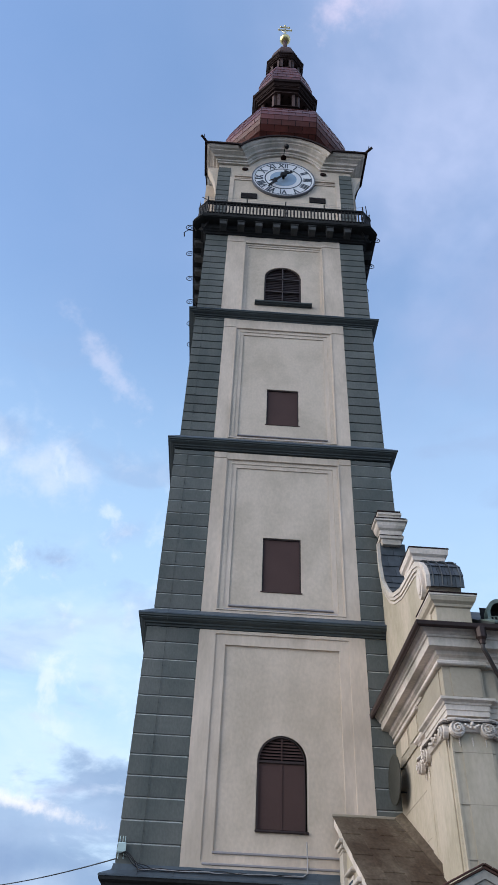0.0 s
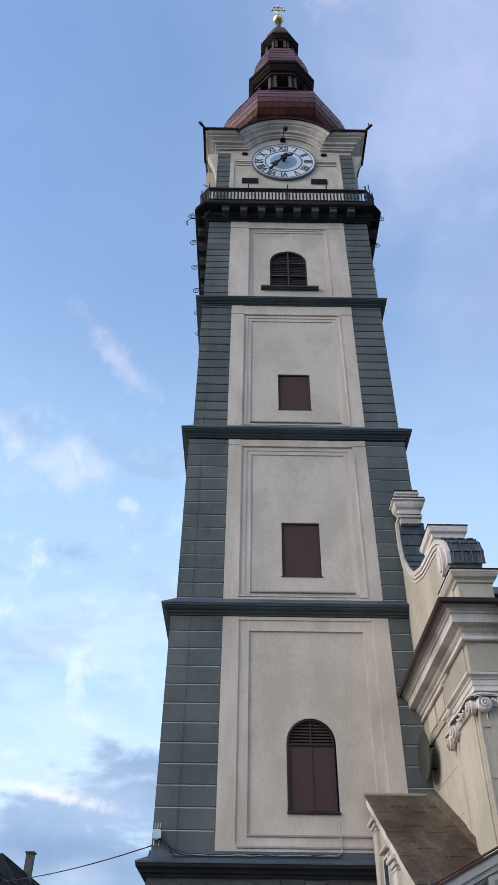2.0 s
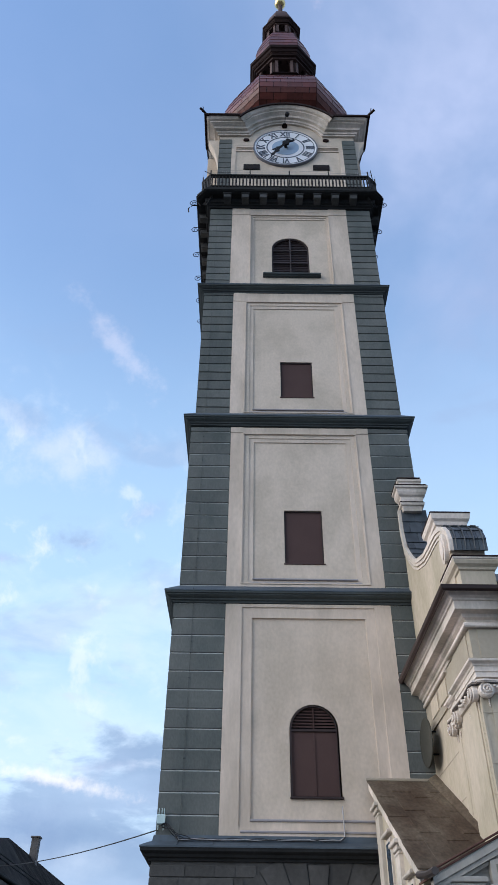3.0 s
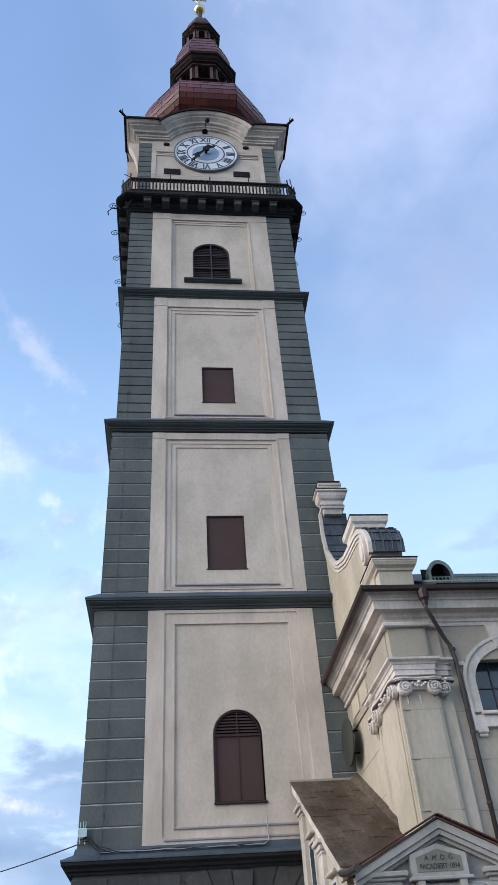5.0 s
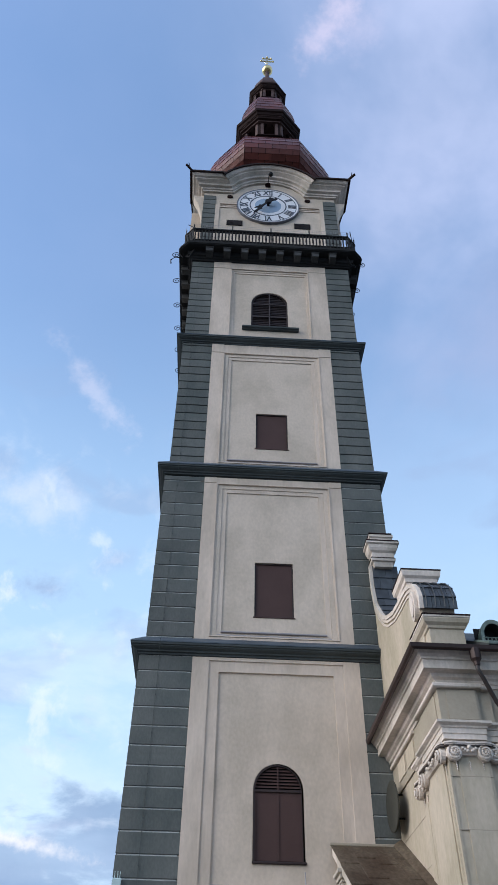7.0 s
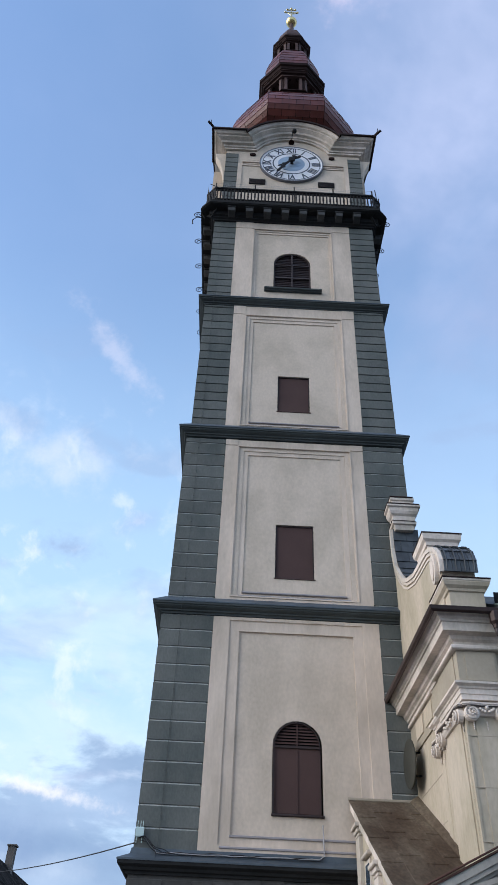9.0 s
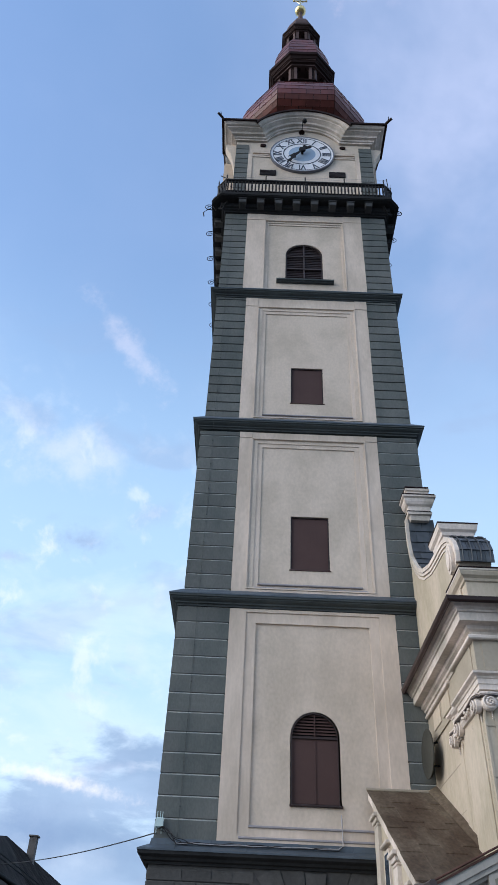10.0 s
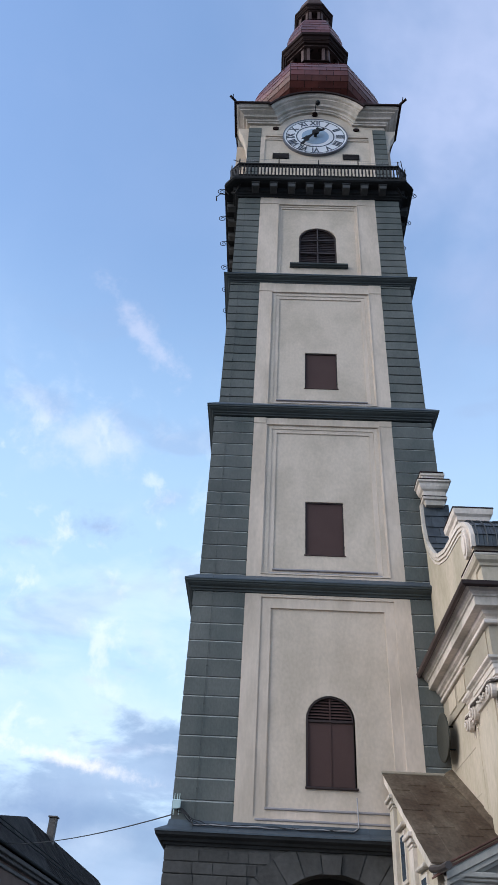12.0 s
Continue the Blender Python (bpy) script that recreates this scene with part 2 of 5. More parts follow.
SLATE = material("blue_grey_slate_sheet", (0.078, 0.090, 0.102), 0.5, 0.0, grain=5, stain=0.6, vary=0.28, bump=0.3, streak=1.5)
VERDIGRIS = material("green_patinated_copper", (0.17, 0.225, 0.20), 0.7, grain=8, stain=0.5, bump=0.3)
GUTTER = material("brown_gutter_metal", (0.052, 0.030, 0.026), 0.45, 0.3, grain=10, stain=0.3, bump=0.1)
PIPE = material("dark_downpipe_metal", (0.085, 0.070, 0.065), 0.45, 0.3, grain=10, stain=0.3, bump=0.1)
RUST = material("rusty_brown_sheet_roof", (0.125, 0.098, 0.070), 0.8, 0.0, grain=7, stain=0.9, dirt=(0.058, 0.038, 0.025), vary=0.10, bump=0.5, stretch=(1.6, 0.7, 0.7), spec=0.2, low=0.40, high=0.62)
TILE = material("red_brown_roof_tile", (0.13, 0.06, 0.045), 0.85, grain=8, stain=0.5, bump=0.6)
MAINROOF = material("dark_nave_roof_tile", (0.05, 0.055, 0.055), 0.7, grain=8, stain=0.4, bump=0.5)
HOUSEROOF = material("dark_house_roof_shingle", (0.042, 0.035, 0.033), 0.9, spec=0.1, grain=9, stain=0.8, bump=0.6, vary=0.1)
HOUSEWALL = material("dull_pink_house_render", (0.150, 0.100, 0.080), 0.9, grain=8, stain=0.2, bump=0.3)
LETTER = material("faded_letter_paint", (0.10, 0.095, 0.08), 0.9, grain=20, stain=0.5, bump=0.1)
HOUSETRIM = material("grey_house_cornice", (0.135, 0.125, 0.12), 0.85, grain=8, stain=0.3, bump=0.3)
GREYPLASTIC = material("pale_grey_plastic", (0.45, 0.58, 0.58), 0.5, grain=20, stain=0.1, bump=0.05)
CABLE = material("black_cable_rubber", (0.015, 0.015, 0.017), 0.6, bump=0)
CABLEGREY = material("grey_conduit", (0.40, 0.39, 0.40), 0.6, grain=20, stain=0.2, bump=0.05)
PORCHPAINT = material("greyed_porch_paint", (0.45, 0.415, 0.365), 0.85, grain=9, stain=0.3, bump=0.25, streak=2)
TYMPANUM = material("grey_tympanum_render", (0.33, 0.315, 0.285), 0.9, grain=9, stain=0.3, bump=0.25)
TABLET = material("olive_grey_tablet_stone", (0.27, 0.26, 0.205), 0.9, grain=12, stain=0.35, bump=0.25)
PAVING = material("granite_paving", (0.11, 0.105, 0.10), 0.85, grain=5, stain=0.3, bump=0.5)

OLIVE = material("olive_black_shutter_paint", (0.048, 0.048, 0.038), 0.7, grain=10, stain=0.4, bump=0.2)

GLASS = bpy.data.materials.new("dark_window_glass")
GLASS.use_nodes = True
pb = GLASS.node_tree.nodes["Principled BSDF"]
pb.inputs["Base Color"].default_value, pb.inputs["Roughness"].default_value, pb.inputs["IOR"].default_value = (0.05, 0.07, 0.095, 1), 0.08, 1.55


# ---- builders ----
def box(bm, x0, x1, y0, y1, z0, z1, bevel=0.0):
    """A block between two corners, its edges chamfered by bevel."""
    b = min(bevel, (x1 - x0) / 3, (y1 - y0) / 3, (z1 - z0) / 3)
    if b <= 0:
        rings = [(0, z0), (0, z1)]
    else:
        rings = [(b, z0), (0, z0 + b), (0, z1 - b), (b, z1)]
    loops = [[bm.verts.new(p) for p in ((x0 + i, y0 + i, z), (x1 - i, y0 + i, z), (x1 - i, y1 - i, z), (x0 + i, y1 - i, z))] for i, z in rings]
    bm.faces.new(loops[0][::-1])
    bm.faces.new(loops[-1])
    for a, c in zip(loops, loops[1:]):
        for i in range(4):
            bm.faces.new((a[i], a[(i + 1) % 4], c[(i + 1) % 4], c[i]))
    return bm


def loft(bm, rings, close=True, cap=True):
    """Skin over rings of equally many points."""
    loops = [[bm.verts.new(p) for p in r] for r in rings]
    n = len(loops[0])
    for a, c in zip(loops, loops[1:]):
        for i in range(n if close else n - 1):
            bm.faces.new((a[i], a[(i + 1) % n], c[(i + 1) % n], c[i]))
    if cap and close:
        bm.faces.new(loops[0][::-1])
        bm.faces.new(loops[-1])
    return bm


def slab(bm, outline, way):
    """An outline of points, drawn out along a vector."""
    way = Vector(way)
    return loft(bm, [[Vector(p) for p in outline], [Vector(p) + way for p in outline]])


def square(cx, cy, h, z):
    return [(cx - h, cy - h, z), (cx + h, cy - h, z), (cx + h, cy + h, z), (cx - h, cy + h, z)]


def octagon(cx, cy, a, z):
    r = a / math.cos(math.pi / 8)
    return [(cx + r * math.cos(math.pi * (k / 4 + 0.125)), cy + r * math.sin(math.pi * (k / 4 + 0.125)), z) for k in range(8)]


def tube(bm, points, r, sides=6):
    """A round bar along points."""
    pts = [Vector(p) for p in points]
    rings = []
    for i, p in enumerate(pts):
        d = (pts[min(i + 1, len(pts) - 1)] - pts[max(i - 1, 0)]).normalized()
        u = d.cross(Vector((0.31, 0.17, 0.93)) if abs(d.z) < 0.8 else Vector((1, 0, 0))).normalized()
        v = d.cross(u)
        rings.append([p + r * (math.cos(6.2832 * k / sides) * u + math.sin(6.2832 * k / sides) * v) for k in range(sides)])
    return loft(bm, rings)


def sweep(bm, path, profile):
    """A moulding along path: path gives (point, outward, up) per corner, profile gives (out, up) offsets."""
    return loft(bm, [[Vector(p) + o * Vector(n) + u * Vector(w) for o, u in profile] for p, n, w in path])


def part(name, bm, mat, parent=None, label="", smooth=False):
    me = bpy.data.meshes.new(name)
    bmesh.ops.recalc_face_normals(bm, faces=bm.faces[:])
    bm.to_mesh(me)
    bm.free()
    me.materials.append(mat)
    if smooth:
        for p in me.polygons:
            p.use_smooth = True
    ob = new(name, me)
    ob.parent = parent
    if parent and not parent.data:
        ob.matrix_parent_inverse = Matrix.Translation(parent.location).inverted()
    return tagged(ob, label)


def quick(name, boxes, mat, parent=None, label="", bevel=0.0):
    """One mesh of several blocks."""
    bm = bmesh.new()
    for b in boxes:
        box(bm, *b, bevel)
    return part(name, bm, mat, parent, label)


def piece(name, me, parent, place=(0, 0, 0)):
    """One more object on shared mesh data."""
    ob = new(name, me)
    ob.parent, ob.location = parent, place
    return ob


def block_mesh(name, sx, sy, sz, mat, bevel=0.02):
    bm = box(bmesh.new(), -sx / 2, sx / 2, -sy / 2, sy / 2, -sz / 2, sz / 2, bevel)
    bmesh.ops.recalc_face_normals(bm, faces=bm.faces[:])
    me = bpy.data.meshes.new(name)
    bm.to_mesh(me)
    bm.free()
    me.materials.append(mat)
    return me


def lettering(name, text, size, mat, parent, m, depth=0.01, weight=0.0):
    """Raised letters, centred, as a mesh."""
    cu = bpy.data.curves.new(name, "FONT")
    cu.body, cu.size, cu.align_x, cu.align_y, cu.extrude = text, size, "CENTER", "CENTER", depth
    cu.offset = weight
    tmp = new("tmp", cu)
    bpy.context.view_layer.update()
    me = bpy.data.meshes.new_from_object(tmp.evaluated_get(bpy.context.evaluated_depsgraph_get()))
    bpy.data.objects.remove(tmp)
    bpy.data.curves.remove(cu)
    me.name = name
    me.materials.clear()
    me.materials.append(mat)
    ob = new(name, me)
    ob.parent, ob.matrix_world = parent, m
    return ob


def thing(name, label, category, place=(0, 0, 0), **more):
    ob = new(name)
    ob.location = place
    return tagged(ob, label, category, **more)


def ring(bm, x0, x1, z0, z1, w, y0, y1, wb=None, wt=None):
    """An upright rectangular frame of width w (bottom rail wb) between y0 (front) and y1."""
    wb, wt = w if wb is None else wb, w if wt is None else wt
    outer = [(x0, z0), (x1, z0), (x1, z1), (x0, z1)]
    inner = [(x0 + w, z0 + wb), (x1 - w, z0 + wb), (x1 - w, z1 - wt), (x0 + w, z1 - wt)]
    f = [[bm.verts.new((x, y, z)) for x, z in q] for q in (outer, inner) for y in (y0, y1)]
    of, ob_, nf, nb = f
    for i in range(4):
        j = (i + 1) % 4
        bm.faces.new((of[i], of[j], nf[j], nf[i]))
        bm.faces.new((ob_[j], ob_[i], nb[i], nb[j]))
        bm.faces.new((of[j], of[i], ob_[i], ob_[j]))
        bm.faces.new((nf[i], nf[j], nb[j], nb[i]))
    return bm


def arched(x, hw, z0, zs, n=14, rise=None):
    """Outline of an arched opening in x, z: sill z0, springing zs."""
    rise = hw if rise is None else rise
    return [(x - hw, z0), (x + hw, z0)] + [(x + hw * math.cos(math.pi * k / n), zs + rise * math.sin(math.pi * k / n)) for k in range(n + 1)]


def wall_with_hole(bm, x0, x1, z0, z1, y0, y1, hole):
    """An upright slab in x, z with one opening through it. The hole starts at its lower left, goes right, then over the top."""
    front, rear = [], []
    for y, keep in ((y0, front), (y1, rear)):
        keep.append([bm.verts.new((x, y, z)) for x, z in ((x0, z0), (x1, z0), (x1, z1), (x0, z1))])
        keep.append([bm.verts.new((x, y, z)) for x, z in hole])
    for (o, h), flip in ((front, 1), (rear, -1)):
        n = len(h)
        top = min(range(n), key=lambda i: abs(hole[i][0] - (hole[0][0] + hole[1][0]) / 2) + 100 * (hole[i][1] < max(z for _, z in hole) - 0.6))
        for f in ((o[0], o[1], h[1], h[0]), (o[1], o[2], *[h[i] for i in range(top, 0, -1)]), (o[2], o[3], h[top]), (o[3], o[0], h[0], *[h[i] for i in range(n - 1, top - 1, -1)])):
            bm.faces.new(f[::flip])
    n = len(hole)
    for i in range(n):
        j = (i + 1) % n
        bm.faces.new((front[1][i], front[1][j], rear[1][j], rear[1][i]))
    for i in range(4):
        j = (i + 1) % 4
        bm.faces.new((front[0][j], front[0][i], rear[0][i], rear[0][j]))
    return bm


# ---- ground ----
bm = bmesh.new()
bm.faces.new([bm.verts.new(p) for p in ((-2500, -2500, 0), (2500, -2500, 0), (2500, 2500, 0), (-2500, 2500, 0))])
tagged(part("ground", bm, PAVING), "grey granite paving of the church square", "ground", kind="structure")

# ---- tower ----
CX, CY = 2.46, 5.57
tower = thing("church_tower", "tall cream church tower with grey-green quoins and red copper onion roof", "tower", (CX, CY, 0))


def storey(half, z0, z1, strip, inner, window_hole, row, steps, strip_w, drop, mortar):
    """One storey of the shaft: wall with its opening, corner piers of coursed blocks, pale strips and a stepped sunk panel."""
    y0 = CY - half
    bm = wall_with_hole(bmesh.new(), CX - half + 0.15, CX + half - 0.15, z0, z1, y0 + 0.13, y0 + 0.66, window_hole)
    box(bm, CX - half + 0.15, CX + half - 0.15, y0 + 0.67, CY + half - 0.15, z0, z1)
    wall = part("storey_wall", bm, PLASTER, tower)
    # pale outer strips round the panel
    foot, head = inner[2] - 0.30, inner[3] + drop
    bm = ring(bmesh.new(), strip[0] + 0.004, strip[1] - 0.004, z0 + 0.02, z1 - 0.02, strip_w, y0, y0 + 0.14, foot - z0 - 0.02, z1 - 0.02 - head)
    part("panel_strip", bm, STRIP, wall)
    # stepped mouldings towards the panel
    x0, x1 = strip[0] + strip_w, strip[1] - strip_w
    cuts = (0.0, 1.0) if steps == 1 else (0.0, 0.14, 0.55, 1.0)
    for i in range(steps):
        f, g = cuts[i], cuts[i + 1]
        bx0, bx1 = x0 + (inner[0] - x0) * f, x1 + (inner[1] - x1) * f
        w = (inner[0] - x0) * (g - f)
        bm = ring(bmesh.new(), bx0, bx1, foot + 0.30 * f, head - drop * f, w, y0 + (0.05 if steps == 1 else (0.015, 0.05, 0.085)[i]), y0 + 0.16, 0.30 * (g - f), drop * (g - f))
        part("panel_moulding", bm, PLASTER if i % 2 else STRIP, wall)
    if steps > 1:
        # thin raised fillet and the joint at the head of each strip
        part("panel_fillet", ring(bmesh.new(), x0 - 0.03, x1 + 0.03, foot + 0.02, head, 0.05, y0 - 0.03, y0 + 0.05), STRIP, wall)
        for a, b in ((strip[0] + 0.004, x0 - 0.03), (x1 + 0.03, strip[1] - 0.004)):
            quick("strip_head", [(a, b, y0 - 0.03, y0 + 0.05, head + 0.02, z1 - 0.021)], STRIP, wall, bevel=0.008)
    # lead strip on the panel's foot
    for lift in (0.0, -0.19) if steps > 1 else (0.0, -0.37):
        quick("panel_sill", [(inner[0] - 0.02 + 0.9 * lift, inner[1] + 0.02 - 0.9 * lift, y0 - 0.02 + 0.1 * lift + 0.02, y0 + 0.15, inner[2] - 0.06 + lift, inner[2] + 0.015 + lift)], SILL, wall, bevel=0.015)
    # coursed corner piers
    row, joint = row
    joints = [z0] + [joint + row * k for k in range(-40, 40) if z0 + 0.12 < joint + row * k < z1 - 0.12] + [z1]
    for sx, pw in ((-1, strip[0] - (CX - half)), (1, CX + half - strip[1])):
        shapes = {}
        for sy in (-1, 1):
            px, py = CX + sx * (half - pw / 2), CY + sy * (half - pw / 2)
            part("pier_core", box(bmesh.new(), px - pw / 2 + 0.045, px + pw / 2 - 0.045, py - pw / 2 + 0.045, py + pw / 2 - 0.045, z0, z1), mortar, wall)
            for a, b in zip(joints, joints[1:]):
                high = round(b - a, 3)
                if high not in shapes:
                    shapes[high] = block_mesh("quoin_block", pw, pw, high - 0.05, QUOIN, 0.018)
                piece("quoin_block", shapes[high], wall, (px, py, (a + b) / 2))
    return wall


def course(half, up_half, z, rise, name="string_course"):
    """A dark moulded band between two storeys with a sloping lead cover. z: its upper outer edge."""
    bm = loft(bmesh.new(), [square(CX, CY, h, z + d) for h, d in ((half - 0.1, -0.42), (half + 0.03, -0.42), (half + 0.05, -0.35), (half + 0.12, -0.33), (half + 0.14, -0.27),
                                                                  (half + 0.24, -0.22), (half + 0.30, -0.17), (half + 0.30, -0.13), (half + 0.36, -0.11), (half + 0.37, 0.0), (half - 0.1, 0.01))])
    band = part(name, bm, BAND, tower, "dark grey-green moulded stone band")
    bm = loft(bmesh.new(), [square(CX, CY, h, z + d) for h, d in ((half + 0.39, -0.03), (half + 0.39, 0.02), (up_half + 0.03, rise), (up_half - 0.1, rise + 0.04))])
    part("lead_flashing", bm, LEAD, band, "blue-grey lead flashing")
    return band


def shutter_rect(x0, x1, z0, z1, y):
    """A closed board shutter with a thin frame set back in its opening."""
    sh = quick("window_shutter", [(x0 + 0.03, x1 - 0.03, y, y + 0.05, z0 + 0.03, z1 - 0.05)], SHUTTER, tower, "closed dark brown shutter", 0.008)
    part("shutter_frame", ring(bmesh.new(), x0, x1, z0, z1, 0.06, y - 0.05, y + 0.06), DARKWOOD, sh)
    quick("sill_strip", [(x0 - 0.05, x1 + 0.05, y - 0.14, y, z0 - 0.05, z0)], SHUTTER, sh, bevel=0.01)
    for z in (z0 + 0.35, z1 - 0.4):
        for x in (x0 - 0.03, x1 - 0.03):
            quick("hinge", [(x + 0.005, x + 0.05, y - 0.09, y - 0.04, z, z + 0.12)], IRON, sh, bevel=0.01)
    return sh


# plinth of dark stone with a portal arch
BH = 5.68
by = CY - BH
portal = arched(CX + 0.02, 2.55, 0.02, 3.0)
bm = wall_with_hole(bmesh.new(), CX - BH + 0.04, CX + BH - 0.04, 0, 6.2, by + 0.04, by + 1.2, portal)
box(bm, CX - BH + 0.04, CX + BH - 0.04, by + 1.21, CY + BH, 0, 6.2)
plinth = part("plinth_wall", bm, STONE, tower, "dark weathered stone plinth")
bm = loft(bmesh.new(), [square(CX, CY, h, z) for h, z in ((BH - 0.1, 6.16), (BH + 0.05, 6.16), (BH + 0.07, 6.24), (BH + 0.16, 6.27), (BH + 0.20, 6.35), (BH + 0.29, 6.40), (BH + 0.33, 6.43), (BH + 0.34, 6.55), (BH - 0.2, 6.57))])
pc = part("plinth_cornice", bm, CORBEL, tower, "dark moulded stone cornice")
bm = loft(bmesh.new(), [square(CX, CY, h, z) for h, z in ((BH + 0.36, 6.53), (BH + 0.36, 6.585), (BH - 0.02, 6.78), (5.62, 6.97), (5.3, 6.99))])
part("lead_flashing", bm, LEAD, pc, "blue-grey lead flashing")
for k in range(9):
    x = CX - BH + 0.9 + k * 1.22
    part("lead_seam", tube(bmesh.new(), [(x, by - 0.34, 6.60), (x, by + 0.02, 6.79), (x, by + 0.06, 6.96)], 0.016, 4), LEAD, pc)

E1 = [
    # half, z0, z1, strip x, inner panel (x0, x1, z0, z1), course height, steps
    (5.57, 6.9, 15.75, (-0.93, 5.97), (0.17, 4.86, 7.50, 15.13), (0.745, 15.06), 1, 0.68, 0.46, JOINT),
    (5.40, 16.2, 25.45, (-0.95, 5.88), (0.20, 4.72, 17.03, 24.56), (0.706, 25.14), 3, 0.64, 0.50, JOINT),
    # upper two storeys: joints coloured dark with the shade of the blocks above
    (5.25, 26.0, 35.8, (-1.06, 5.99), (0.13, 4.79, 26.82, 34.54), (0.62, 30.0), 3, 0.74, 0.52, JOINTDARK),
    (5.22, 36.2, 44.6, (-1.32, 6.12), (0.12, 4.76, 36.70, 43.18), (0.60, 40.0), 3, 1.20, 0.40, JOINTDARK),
]
W1 = arched(2.53, 0.89, 8.26, 10.66)
W2 = [(1.61, 17.83), (3.35, 17.83), (3.35, 20.60), (1.61, 20.60)]
W3 = [(1.60, 27.75), (3.31, 27.75), (3.31, 30.30), (1.60, 30.30)]
W4 = arched(2.38, 1.15, 37.80, 40.25, rise=1.05)
for (half, z0, z1, strip, inner, row, steps, sw, drop, mortar), hole in zip(E1, (W1, W2, W3, W4)):
    storey(half, z0, z1, strip, inner, hole, row, steps, sw, drop, mortar)
course(5.57, 5.40, 16.18, 0.43)
course(5.40, 5.25, 25.95, 0.52)
course(5.25, 5.22, 36.2, 0.40)

# lowest window: two closed leaves under an arched louvre
y = CY - 5.57 + 0.21
w = quick("window_shutter", [(1.68, 2.53, y, y + 0.06, 8.32, 10.60), (2.57, 3.42, y, y + 0.06, 8.32, 10.60)], SHUTTER, tower, "closed pair of dark brown shutters", 0.01)
quick("meeting_rail", [(2.525, 2.575, y - 0.03, y + 0.05, 8.32, 10.60)], SHUTTER, w, bevel=0.01)
quick("transom", [(1.62, 3.48, y - 0.06, y + 0.06, 10.58, 10.68)], DARKWOOD, w, bevel=0.015)
quick("sill_strip", [(1.60, 3.52, y - 0.18, y + 0.02, 8.20, 8.28)], DARKWOOD, w, bevel=0.02)
outer, inn = arched(2.55, 0.93, 8.25, 10.66), arched(2.55, 0.85, 8.32, 10.66)
bm = bmesh.new()
loft(bm, [[(p[0], yy, p[1]) for p, yy in ((outer[i], y - 0.08), (inn[i], y - 0.08), (inn[i], y + 0.05), (outer[i], y + 0.05))] for i in list(range(1, len(outer))) + [0]])
part("arched_frame", bm, DARKWOOD, w)
for k in range(7):
    z = 10.74 + k * 0.115
    hw = math.sqrt(max(0.01, 0.86 ** 2 - (z + 0.05 - 10.66) ** 2))
    bm = slab(bmesh.new(), [(2.55 - hw, y - 0.03, z), (2.55 - hw, y + 0.0, z + 0.01), (2.55 - hw, y + 0.07, z + 0.10), (2.55 - hw, y + 0.04, z + 0.09)], (2 * hw, 0, 0))
    part("slat", bm, SHUTTER, w)
quick("louvre_post", [(2.53, 2.57, y - 0.05, y + 0.06, 10.64, 11.48)], SHUTTER, w)
# black sheet behind the louvre: the window's inner shade as colour
quick("dark_backing", [(1.6, 3.5, y + 0.12, y + 0.16, 8.2, 11.6)], GAP, w)

shutter_rect(1.61, 3.35, 17.83, 20.60, CY - 5.40 + 0.23)
shutter_rect(1.60, 3.31, 27.75, 30.30, CY - 5.25 + 0.23)

# top window of the shaft: glazing bars before dark louvres
y = CY - 5.22 + 0.24
outer, inn = arched(2.38, 1.15, 37.80, 40.25, rise=1.05), arched(2.38, 1.06, 37.89, 40.25, rise=0.96)
bm = loft(bmesh.new(), [[(p[0], yy, p[1]) for p, yy in ((outer[i], y - 0.05), (inn[i], y - 0.05), (inn[i], y + 0.06), (outer[i], y + 0.06))] for i in list(range(1, len(outer))) + [0]])
w = part("belfry_window", bm, DARKWOOD, tower, "arched belfry window with dark louvres and glazing bars")
quick("glazing_bar", [(2.345, 2.415, y - 0.06, y + 0.02, 37.85, 41.25)], BAR, w)
for z in (38.88, 40.12):
    quick("glazing_bar", [(1.30, 3.46, y - 0.06, y + 0.02, z, z + 0.07)], BAR, w)
for k in range(20):
    z = 37.92 + k * 0.165
    hw = 1.06 if z < 40.2 else 1.06 * math.sqrt(max(0.02, 1 - ((z + 0.08 - 40.25) / 0.98) ** 2))
    bm = slab(bmesh.new(), [(2.38 - hw, y + 0.05, z), (2.38 - hw, y + 0.08, z - 0.01), (2.38 - hw, y + 0.12, z + 0.17), (2.38 - hw, y + 0.10, z + 0.18)], (2 * hw, 0, 0))
    part("slat", bm, SLAT, w)
quick("dark_backing", [(1.2, 3.6, y + 0.14, y + 0.18, 37.75, 41.5)], SLAT, w)
y0 = CY - 5.22
bm = slab(bmesh.new(), [(0.68, y0 + 0.25, 37.42), (0.68, y0 - 0.02, 37.42), (0.68, y0 - 0.05, 37.47), (0.68, y0 - 0.14, 37.49), (0.68, y0 - 0.16, 37.58), (0.68, y0 + 0.25, 37.70)], (3.48, 0, 0))
part("window_sill", bm, BAND, w, "dark green moulded sill")

# ---- gallery ----
GH = 6.15


def cut_square(h, z, c):
    return [(CX - h + c, CY - h, z), (CX + h - c, CY - h, z), (CX + h, CY - h + c, z), (CX + h, CY + h - c, z), (CX + h - c, CY + h, z), (CX - h + c, CY + h, z), (CX - h, CY + h - c, z), (CX - h, CY - h + c, z)]


